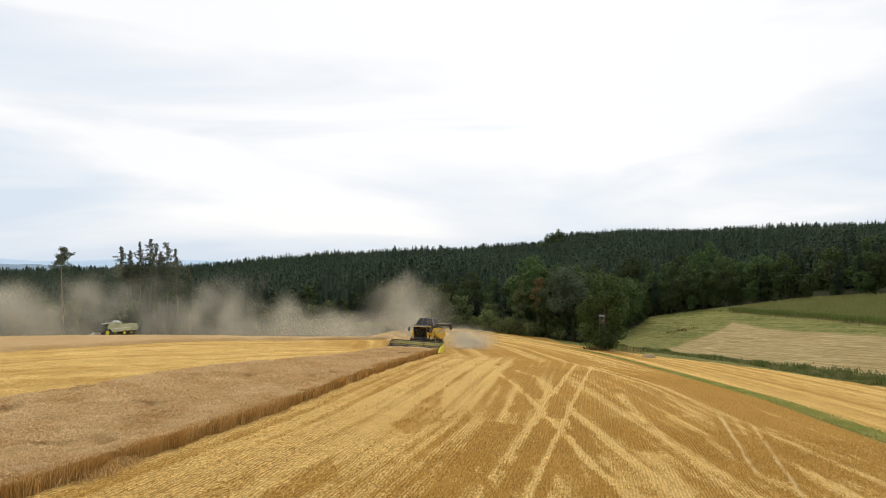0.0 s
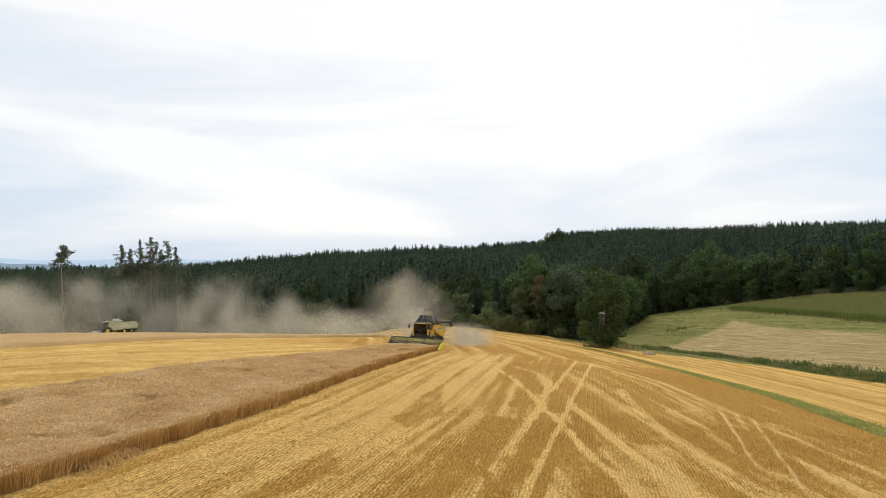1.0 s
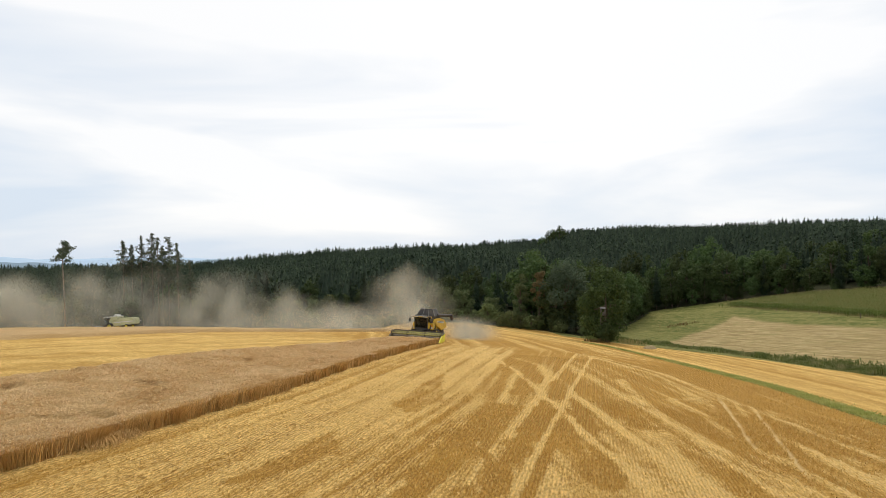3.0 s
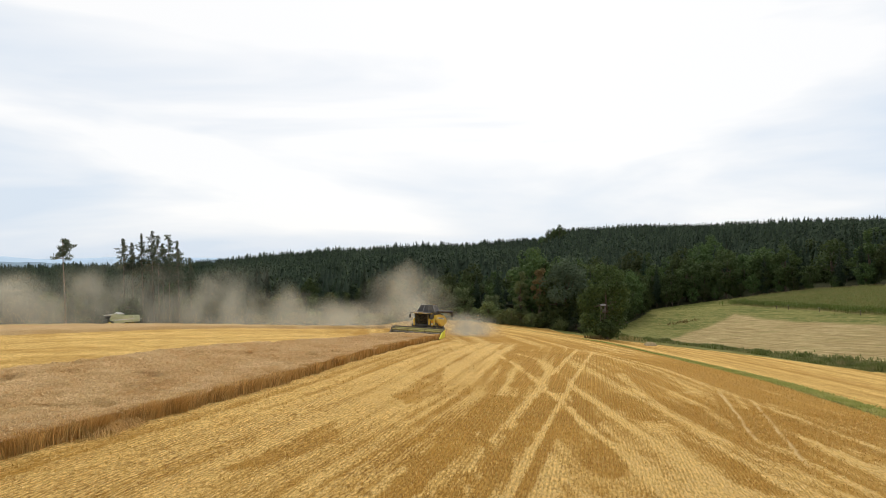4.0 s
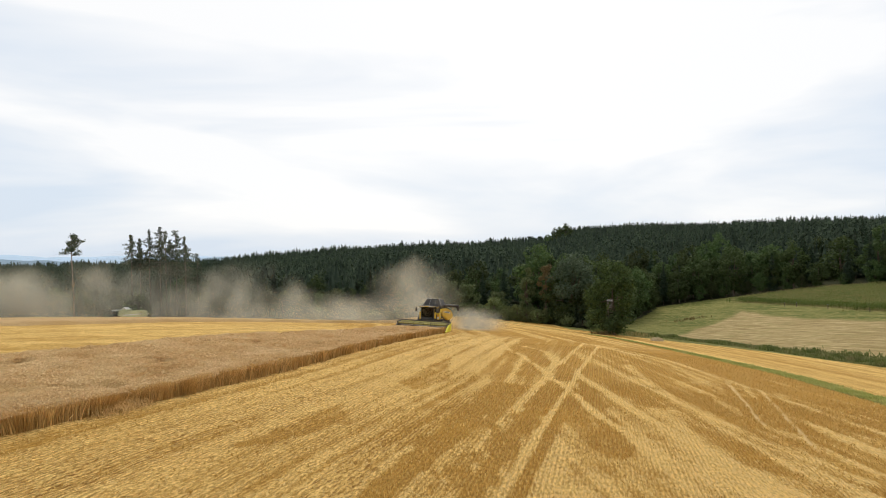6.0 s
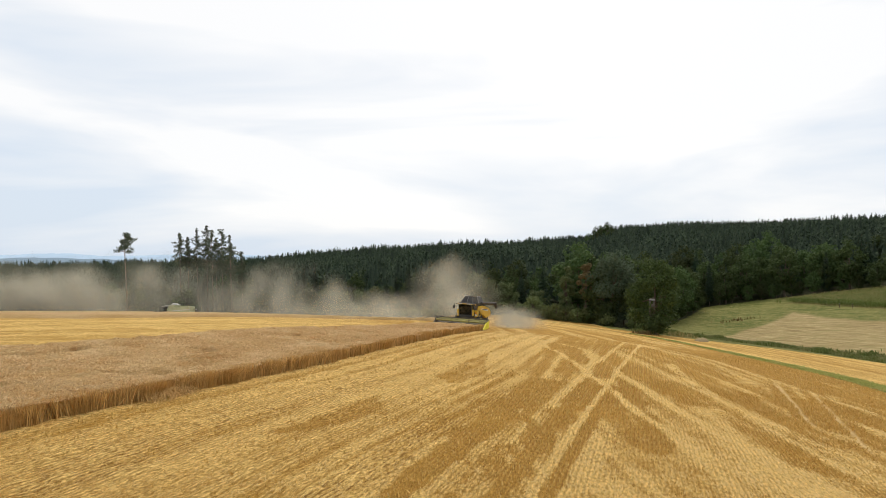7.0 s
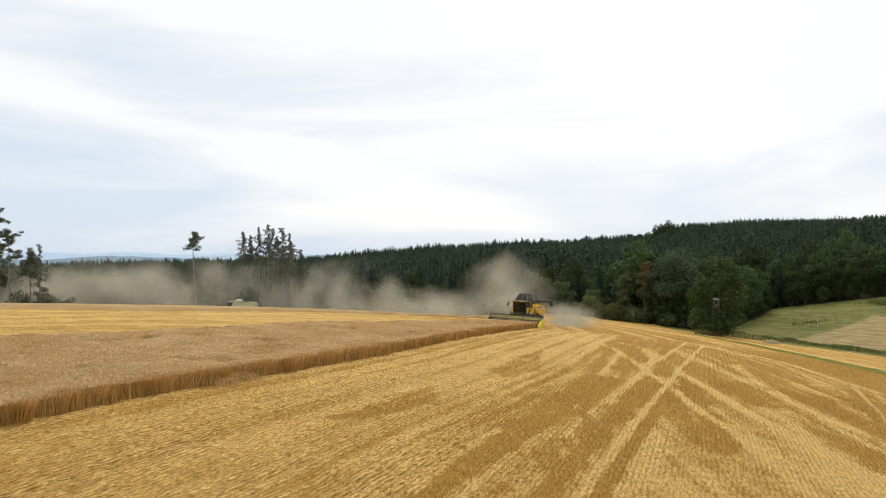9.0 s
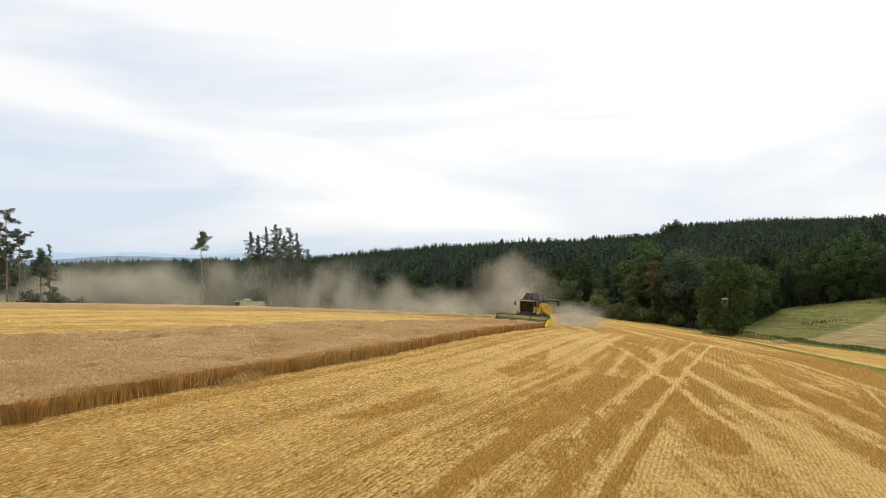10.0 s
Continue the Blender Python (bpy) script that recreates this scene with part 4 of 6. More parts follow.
by_top(lambda h: scots_pine("pine_tree", 38, h, 3.9, 0.79, "lone tall pine with a long bare trunk", (-0.035, 0.0), 11), -82.6, 121.5, 13.0)
tall = "tall slender larch with bare trunk and thin crown"
for seed, x, y, top, w, low in ((22, -76.9, 133.0, 13.7, 5.4, 0.66), (23, -75.6, 134.5, 12.8, 4.6, 0.66), (24, -72.4, 132.8, 14.8, 5.4, 0.62), (25, -70.3, 133.6, 15.6, 6.6, 0.58), (26, -68.2, 132.2, 14.5, 6.0, 0.54),
                                (27, -66.3, 133.4, 14.7, 5.8, 0.56), (28, -63.2, 131.6, 13.2, 8.0, 0.52), (29, -69.3, 136.5, 12.6, 4.6, 0.6), (30, -65.1, 136.0, 11.0, 4.4, 0.6), (31, -61.5, 134.5, 9.2, 4.6, 0.45)):
    by_top(lambda h: larch("larch_tree", seed, h, w, low, tall, -0.03), x, y, top)
for seed, x, y, level, w, top in ((41, -114.7, 103.0, 12.8, 6.6, 0.62), (42, -117.0, 102.0, 17.4, 7.0, 0.55), (43, -112.6, 106.0, 8.3, 3.8, 0.62), (44, -121.6, 106.0, 8.0, 5.0, 0.5), (48, -125.8, 105.0, 16.8, 7.0, 0.5)):
    by_top(lambda h: scots_pine("pine_tree", seed, h, w, top, "crooked tall pine with ragged dark crown", (-0.04, 0.0), 20), x, y, level)
by_top(lambda h: larch("birch_tree", 45, h, 6.4, 0.10, "slender leafy tree beside tall pines", -0.02), -106.9, 102.5, 9.9)
for seed, x, y, h in ((46, -110.5, 114.0, 7.0), (47, -116.0, 113.0, 8.0), (49, -122.0, 112.0, 8.5)):
    stand_at(broadleaf("oak_tree", seed, h, 6.5, 0.02, 2200, 0.5, LEAF, "low dark tree under the tall pines"), x, y)

# patterns of the trees along the wood's edge, each copied with its own turn and size
rng = np.random.default_rng(5)
edge_label = "broad dark green tree at the wood's edge"
spruce_label = "dark green spruce at the wood's edge"
kinds = [broadleaf("oak_tree", 61, 15, 9.5, 0.10, 2600, 0.72, LEAF, edge_label, "trees at the wood's edge"),
         broadleaf("oak_tree", 62, 17, 9.0, 0.14, 2600, 0.72, LEAF, edge_label, "trees at the wood's edge"),
         broadleaf("oak_tree", 63, 13, 8.5, 0.06, 2300, 0.7, LEAF, edge_label, "trees at the wood's edge")]
spruces = [conifer("spruce_tree", 64, 19, 6.4, 0.06, NEEDLE, spruce_label, "trees at the wood's edge"),
           conifer("spruce_tree", 65, 21, 6.0, 0.10, NEEDLE, spruce_label, "trees at the wood's edge"),
           conifer("spruce_tree", 66, 16, 5.6, 0.04, NEEDLE, spruce_label, "trees at the wood's edge")]
olives = [broadleaf("oak_tree", 73, 12, 8.0, 0.05, 3400, 0.55, LEAF_OLIVE, "olive green broad tree at the field's end", "trees at the wood's edge"),
          broadleaf("oak_tree", 74, 9.5, 7.5, 0.03, 3000, 0.52, LEAF_OLIVE, "olive green broad tree at the field's end", "trees at the wood's edge")]
bush_label = "rounded green bush along the field's end"
bushes = [broadleaf("bush", 67, 3.6, 4.4, 0.0, 1000, 0.42, LEAF_BUSH, bush_label, "bushes at the field's end"),
          broadleaf("bush", 68, 4.8, 4.2, 0.0, 1200, 0.45, LEAF_BUSH, bush_label, "bushes at the field's end"),
          broadleaf("bush", 69, 2.6, 3.8, 0.0, 800, 0.4, LEAF_BUSH, bush_label, "bushes at the field's end")]
used = set()


def place_kind(pool, x, y, scale):
    e = pool[int(rng.integers(len(pool)))]
    if e.name not in used:
        used.add(e.name)
        stand_at(e, x, y, rng.uniform(0, 360), scale)
    else:
        again(e, x, y, rng.uniform(0, 360), scale)


for row, (behind, gap) in enumerate(((4, 6.0), (11, 6.5), (19, 7.0), (28, 8.0), (39, 8.5), (51, 9.5), (64, 10.5))):
    x = -150.0 + row * 2
    while x < 175:
        wx = x + rng.uniform(-2, 2)
        wy = float(wood_edge(wx)) + behind + rng.uniform(-2.5, 2.5)
        broad = 0.72 if row < 2 else 0.45
        if wx > 118:
            broad = 0.15
        if -90 < wx < -55:
            broad = 0.35
        if row == 0 and wx < -95:
            x += gap
            continue
        if row < 2 and -48 < wx < 14 and rng.uniform() < 0.55:
            place_kind(olives, wx, wy, rng.uniform(0.75, 1.1))
        elif rng.uniform() < broad:
            place_kind(kinds, wx, wy, rng.uniform(0.72, 1.08) * (0.8 if row == 0 else 1.0) * (0.82 if wx < 20 else 1.22))
        else:
            place_kind(spruces, wx, wy, rng.uniform(0.75, 1.05) * (0.78 if wx < 20 else 0.95))
        x += gap * rng.uniform(0.8, 1.3) * (1.35 if wx < -20 else 1.0)
x = 34.0
while x < 150:
    wx = x + rng.uniform(-1, 1)
    again(kinds[int(rng.integers(3))], wx, float(wood_edge(wx)) + rng.uniform(0.5, 3.5), rng.uniform(0, 360), rng.uniform(0.36, 0.62), label="low dark undergrowth tree at the wood's edge")
    x += rng.uniform(2.2, 3.6)
x = -52.0
while x < 36:
    for k in range(2):
        wx = x + rng.uniform(-1.5, 1.5)
        place_kind(bushes, wx, float(wood_edge(wx)) - 1.5 + 2.5 * k + rng.uniform(-1.2, 1.2), rng.uniform(0.7, 1.25))
    x += rng.uniform(2.4, 4.2)
for wx, wy, k in ((122, 640, 1.35), (128, 648, 1.25), (133, 640, 1.4), (139, 652, 1.2), (116, 655, 1.15), (233, 800, 1.0), (70, 700, 1.1), (-30, 760, 1.15)):
    again(kinds[1] if 110 < wx < 136 else spruces[1], wx, wy, wx * 7, k * (1.1 if 110 < wx < 136 else 0.9))
for e in (*kinds, *spruces, *bushes, *olives):
    if e.name not in used:
        stand_at(e, -40, 170)
stand_at(broadleaf("beech_tree", 71, 15.2, 3.6, 0.25, 2600, 0.42, LEAF_RUST, "withered brown tree among green ones"), 22.5, 131.5)
stand_at(broadleaf("beech_tree", 72, 14.0, 4.4, 0.05, 3400, 0.42, LEAF_OLIVE, "yellow-green slender tree at the wood's edge"), 18.8, 136.0)
for k, (wx, wy, size) in enumerate(((13.6, 137.0, 1.0), (16.2, 134.4, 0.9), (18.2, 132.6, 1.15), (20.4, 130.8, 0.95), (22.6, 130.6, 0.8))):
    again(bushes[k % len(bushes)], wx, wy, 67 * k, size)


# ---- far woods ----
def spruce_mass(rng, name, x, y, z, h, w, sprays, size, word):
    """Many spruces in one mesh: an inner cone each, coloured dark for the crown's shade, and ragged sprays of boughs
    over its upper part.
    """
    n = len(x)
    ang = np.arange(6) * math.pi / 3
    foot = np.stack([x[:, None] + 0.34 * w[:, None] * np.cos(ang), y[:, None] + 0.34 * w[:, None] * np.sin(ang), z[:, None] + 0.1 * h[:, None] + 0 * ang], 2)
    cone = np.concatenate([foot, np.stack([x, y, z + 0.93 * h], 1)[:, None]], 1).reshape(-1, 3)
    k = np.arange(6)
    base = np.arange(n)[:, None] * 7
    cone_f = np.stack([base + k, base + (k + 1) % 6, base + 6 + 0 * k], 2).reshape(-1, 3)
    t = 0.30 + 0.70 * (np.arange(sprays)[None] + rng.uniform(0, 1, (n, sprays))) / sprays
    a = rng.uniform(0, 2 * np.pi, (n, sprays))
    rad = w[:, None] * 0.5 * (1.02 - t) ** 0.7 * 1.12 * rng.uniform(0.55, 1.15, (n, sprays))
    out = np.stack([np.cos(a), np.sin(a), 0 * a], 2)
    c = np.stack([x[:, None] + rad * out[:, :, 0], y[:, None] + rad * out[:, :, 1], z[:, None] + t * h[:, None]], 2)
    side = np.stack([-out[:, :, 1], out[:, :, 0], 0 * a], 2)
    ln = (size * h[:, None] * (1.15 - 0.75 * t) * rng.uniform(0.7, 1.3, (n, sprays)))[:, :, None]
    droop = rng.uniform(0.25, 0.9, (n, sprays, 1))
    tip = c + out * ln * 0.8 - np.array([0, 0, 1.0]) * ln * droop * 0.7
    root = c - out * ln * 0.55 + np.array([0, 0, 1.0]) * ln * 0.45
    twist = np.array([0, 0, 1.0]) * ln * rng.uniform(-0.3, 0.3, (n, sprays, 1))
    tri = np.stack([root, c + side * ln * 0.55 + twist - np.array([0, 0, 0.25]) * ln, tip, c - side * ln * 0.55 - twist - np.array([0, 0, 0.25]) * ln], 2)
    # the leading shoot
    shoot = np.stack([np.stack([x - 0.03 * h, y, z + 0.84 * h], 1), np.stack([x + 0.03 * h, y + 0.2, z + 0.84 * h], 1), np.stack([x, y, z + h], 1)], 1)
    q = np.arange(n * sprays)[:, None] * 4
    quad_f = np.concatenate([q + [0, 1, 2], q + [0, 2, 3]])
    m1, m2 = len(cone), len(cone) + n * sprays * 4
    v = np.concatenate([cone, tri.reshape(-1, 3), shoot.reshape(-1, 3)])
    f = np.concatenate([cone_f, quad_f + m1, np.arange(n * 3).reshape(-1, 3) + m2])
    me = raw_mesh(name, v, f)
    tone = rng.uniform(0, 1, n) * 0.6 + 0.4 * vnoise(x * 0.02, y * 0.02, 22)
    # inner cones keep 0.3 of the tone: shade inside the crown by colour
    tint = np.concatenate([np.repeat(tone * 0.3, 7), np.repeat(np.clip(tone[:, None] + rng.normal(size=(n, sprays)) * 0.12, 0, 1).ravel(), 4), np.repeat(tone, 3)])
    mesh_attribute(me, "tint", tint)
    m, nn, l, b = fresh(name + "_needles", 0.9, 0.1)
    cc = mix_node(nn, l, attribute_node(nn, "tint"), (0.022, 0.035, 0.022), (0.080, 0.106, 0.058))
    l.new(cc, b.inputs["Base Color"])
    tagged(part(name, me, m), word, "forest", kind="stuff")


def far_woods():
    rng = np.random.default_rng(9)
    n = 43000
    az = rng.uniform(-1.02, 0.92, n)
    r = np.sqrt(rng.uniform(165.0 ** 2, 1060.0 ** 2, n))
    keep = rng.uniform(size=n) < np.clip(320 / r, 0.34, 0.85)
    az, r = az[keep], r[keep]
    x, y = r * np.sin(az), r * np.cos(az)
    keep = (y > wood_edge(x) + np.where(x > 90, 20, 44) + 26 * (vnoise(x * 0.03, y * 0.03, 23))) & (y < 860)
    x, y = x[keep], y[keep]
    n = len(x)
    z = ground_z(x, y)
    h = (9.5 + 8.5 * rng.uniform(size=n) ** 0.7) * (1 + 0.35 * (vnoise(x * 0.03, y * 0.03, 21) - 0.5))
    h = np.where(x < 0.0 * y - 40, h * 0.92, h)
    w = h * rng.uniform(0.40, 0.62, n)
    close = y < 380
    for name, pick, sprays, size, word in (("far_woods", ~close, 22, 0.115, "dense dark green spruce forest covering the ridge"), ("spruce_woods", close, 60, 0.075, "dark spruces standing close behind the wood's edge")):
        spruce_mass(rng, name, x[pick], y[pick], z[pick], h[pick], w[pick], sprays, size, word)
    # broad crowns mixed into the spruces
    pick = rng.uniform(size=n) < np.where(y < 420, 0.5, 0.26)
    cx, cy, cz, ch = x[pick] + 3, y[pick] + 2, z[pick], h[pick] * 0.86
    k = 34
    d = ball(rng, len(cx) * k).reshape(len(cx), k, 3) * rng.uniform(0.6, 1, (len(cx), k, 1))
    d[:, :, 2] = np.abs(d[:, :, 2]) * 1.1 - 0.35
    d[:, :, 1] = -np.abs(d[:, :, 1]) * 0.8 + 0.25
    cen = np.stack([cx, cy, cz + ch * 0.62], 1)[:, None] + d * np.stack([ch * 0.26, ch * 0.26, ch * 0.38], 1)[:, None]
    lv, lf = leaf_quads(rng, cen.reshape(-1, 3), 1.35, 0.4, d.reshape(-1, 3))
    me = raw_mesh("far_broadleaf_woods", lv, lf)
    tagged(part("far_broadleaf_woods", me, blades("far_leaf", (0.026, 0.044, 0.014), (0.068, 0.094, 0.032), (0.042, 0.066, 0.02), 0.2)),
           "broad green crowns scattered through the spruce forest", "forest", kind="stuff")


far_woods()


# ---- machines ----
def box(bm, x0, x1, y0, y1, z0, z1, top=None, bevel=0.03):
    """A bevelled block; top: (x0, x1, y0, y1) of its upper face where it tapers."""
    t = top or (x0, x1, y0, y1)
    p = [(x0, y0, z0), (x1, y0, z0), (x1, y1, z0), (x0, y1, z0), (t[0], t[2], z1), (t[1], t[2], z1), (t[1], t[3], z1), (t[0], t[3], z1)]
    vs = [bm.verts.new(q) for q in p]
    fs = [bm.faces.new([vs[i] for i in q]) for q in ((3, 2, 1, 0), (4, 5, 6, 7), (0, 1, 5, 4), (1, 2, 6, 5), (2, 3, 7, 6), (3, 0, 4, 7))]
    if bevel:
        edges = list({e for f in fs for e in f.edges})
        bmesh.ops.bevel(bm, geom=edges, offset=bevel, segments=2, affect="EDGES")
    return bm


def slab(bm, outline, x0, x1, bevel=0.03):
    """A side profile of (y, z) corners, drawn out from x0 to x1."""
    a = [bm.verts.new((x0, y, z)) for y, z in outline]
    b = [bm.verts.new((x1, y, z)) for y, z in outline]
    n = len(outline)
    fs = [bm.faces.new(a), bm.faces.new(b[::-1])] + [bm.faces.new([a[i], b[i], b[(i + 1) % n], a[(i + 1) % n]]) for i in range(n)]
    if bevel:
        bmesh.ops.bevel(bm, geom=list({e for f in fs for e in f.edges}), offset=bevel, segments=2, affect="EDGES")
    return bm


def rod(bm, a, b, r, r2=None, sides=10):
    a, b = Vector(a), Vector(b)
    m = Matrix.Translation((a + b) / 2) @ (b - a).to_track_quat("Z", "Y").to_matrix().to_4x4()
    bmesh.ops.create_cone(bm, cap_ends=True, segments=sides, radius1=r, radius2=r if r2 is None else r2, depth=(b - a).length, matrix=m)
    return bm


def wheel(parent, name, x, y, r, width, tread):
    """Tyre with lugs, and its rim as a part of it."""
    bm = bmesh.new()
    prof = [(-0.5, 0.62), (-0.5, 0.9), (-0.40, 0.985), (0, 1.0), (0.40, 0.985), (0.5, 0.9), (0.5, 0.62)]
    n = 32
    rings = [[bm.verts.new((x + px * width, y + math.cos(2 * math.pi * i / n) * pr * r, r + math.sin(2 * math.pi * i / n) * pr * r)) for px, pr in prof] for i in range(n)]
    for i in range(n):
        for j in range(len(prof) - 1):
            bm.faces.new([rings[i][j], rings[(i + 1) % n][j], rings[(i + 1) % n][j + 1], rings[i][j + 1]])
        bm.faces.new([rings[i][-1], rings[(i + 1) % n][-1], rings[(i + 1) % n][0], rings[i][0]])
    for i in range(tread):
        for side in (-1, 1):
            a = 2 * math.pi * (i + 0.5 * (side > 0)) / tread
            c = [(x + side * width * 0.06, a), (x + side * width * 0.47, a + 0.22)]
            for (x1, a1), (x2, a2) in (c,):
                vs = [bm.verts.new((xx, y + math.cos(aa + da) * rr, r + math.sin(aa + da) * rr)) for rr in (r * 0.97, r * 1.035) for xx, aa, da in ((x1, a1, 0), (x1, a1, 0.05), (x2, a2, 0.05), (x2, a2, 0))]
                for q in ((4, 5, 6, 7), (0, 1, 5, 4), (1, 2, 6, 5), (2, 3, 7, 6), (3, 0, 4, 7)):
                    bm.faces.new([vs[k] for k in q])
    tyre = part(name, bm, RUBBER, parent, "black rubber tyre with dusty lugs")
    bm = bmesh.new()
    rod(bm, (x - 0.36 * width, y, r), (x + 0.36 * width, y, r), r * 0.63, sides=24)
    rod(bm, (x - 0.46 * width, y, r), (x + 0.46 * width, y, r), r * 0.2, sides=12)
    part("rim", bm, LEMON, tyre, "yellow steel rim")
    return tyre


def ground_pose(x, y, turn, dz=0.0):
    """Stands a machine square on the sloping ground."""
    d = 1.5
    n = Vector((float(ground_z(x - d, y) - ground_z(x + d, y)) / (2 * d), float(ground_z(x, y - d) - ground_z(x, y + d)) / (2 * d), 1)).normalized()
    ahead = Vector((-math.sin(radians(turn)), math.cos(radians(turn)), 0))
    ahead = (ahead - n * ahead.dot(n)).normalized()
    side = ahead.cross(n)
    m = Matrix((side, ahead, n)).transposed().to_4x4()
    return Matrix.Translation((x, y, float(ground_z(x, y)) + dz)) @ m


def header_parts(e, half, y0, body, reel_paint, tip_paint):
    """The cutting table: trough, auger, knife, reel and crop dividers."""
    bm = bmesh.new()
    slab(bm, [(y0, 0.35), (y0 + 0.12, 0.28), (y0 + 1.35, 0.16), (y0 + 1.35, 0.2), (y0 + 0.5, 0.34), (y0 + 0.14, 0.62), (y0 + 0.1, 1.3), (y0, 1.3)], -half, half, 0.0)
    table = part("cutting_table", bm, body, e, "dusty steel cutting table")
    for x0, x1 in ((-half + 0.1, -0.75), (0.75, half - 0.1)):
        bm = bmesh.new()
        box(bm, x0, x1, y0 + 0.09, y0 + 0.14, 0.66, 1.22, None, 0.01)
        part("back_sheet", bm, reel_paint, table, "yellow back sheet behind the auger")
    bm = bmesh.new()
    box(bm, -half, half, y0 - 0.12, y0 + 0.08, 1.28, 1.42, None, 0.02)
    part("top_beam", bm, DARK, table)
    bm = bmesh.new()
    rod(bm, (-half + 0.1, y0 + 0.55, 0.62), (half - 0.1, y0 + 0.55, 0.62), 0.17, sides=14)
    for s in (-1, 1):
        prev = None
        for i in range(90):
            a, x = i * 0.55, s * (half - 0.15 - (half - 0.7) * i / 90)
            c, d = math.cos(a * s), math.sin(a * s)
            ring = [bm.verts.new((x, y0 + 0.55 + c * q, 0.62 + d * q)) for q in (0.17, 0.31)]
            if prev:
                bm.faces.new([prev[0], prev[1], ring[1], ring[0]])
            prev = ring
    part("auger", bm, STEEL, table, "steel screw auger")
    bm = bmesh.new()
    box(bm, -half, half, y0 + 1.33, y0 + 1.40, 0.15, 0.19, None, 0.0)
    for i in range(int(half * 2 / 0.15)):
        x = -half + 0.08 + i * 0.15
        v = [bm.verts.new(q) for q in ((x - 0.035, y0 + 1.38, 0.19), (x + 0.035, y0 + 1.38, 0.19), (x, y0 + 1.52, 0.16), (x, y0 + 1.38, 0.14))]
        for q in ((0, 1, 2), (1, 3, 2), (3, 0, 2)):
            bm.faces.new([v[k] for k in q])
    part("knife_bar", bm, STEEL, table)
    for s in (-1, 1):
        bm = bmesh.new()
        slab(bm, [(y0 - 0.05, 0.3), (y0 + 1.3, 0.12), (y0 + 2.35, 0.10), (y0 + 2.4, 0.16), (y0 + 1.7, 0.62), (y0 + 0.9, 1.12), (y0 - 0.05, 1.36)], s * half - 0.09, s * half + 0.09, 0.03)
        part("crop_divider", bm, tip_paint if s < 0 else DARK, e, "pointed crop divider")
    cy, cz, rr = y0 + 1.15, 1.05, 0.46
    bm = bmesh.new()
    rod(bm, (-half + 0.15, cy, cz), (half - 0.15, cy, cz), 0.12, sides=12)
    reel = part("reel", bm, reel_paint, e, "pale yellow reel tube with dark tine bars")
    for i in range(6):
        a = math.pi * i / 3 + 0.3
        by, bz = cy + rr * math.cos(a), cz + rr * math.sin(a)
        bm = bmesh.new()
        rod(bm, (-half + 0.15, by, bz), (half - 0.15, by, bz), 0.022, sides=6)
        x = -half + 0.25
        while x < half - 0.2:
            rod(bm, (x, by, bz), (x, by - 0.05, bz - 0.22), 0.009, sides=3)
            x += 0.26
        part("tine_bar", bm, REELBAR, reel)
    for x in (-half + 0.15, -half * 0.34, half * 0.34, half - 0.15):
        bm = bmesh.new()
        for i in range(6):
            a, b2 = math.pi * i / 3 + 0.3, math.pi * (i + 1) / 3 + 0.3
            p1, p2 = (x, cy + rr * math.cos(a), cz + rr * math.sin(a)), (x, cy + rr * math.cos(b2), cz + rr * math.sin(b2))
            rod(bm, p1, p2, 0.022, sides=5)
            rod(bm, (x, cy, cz), p1, 0.022, sides=5)
        part("reel_spider", bm, REELBAR, reel)
    for s in (-1, 1):
        bm = bmesh.new()
        rod(bm, (s * (half + 0.02), y0 + 0.0, 1.36), (s * (half + 0.02), cy, cz + 0.05), 0.06, sides=8)
        part("reel_arm", bm, DARK, e)


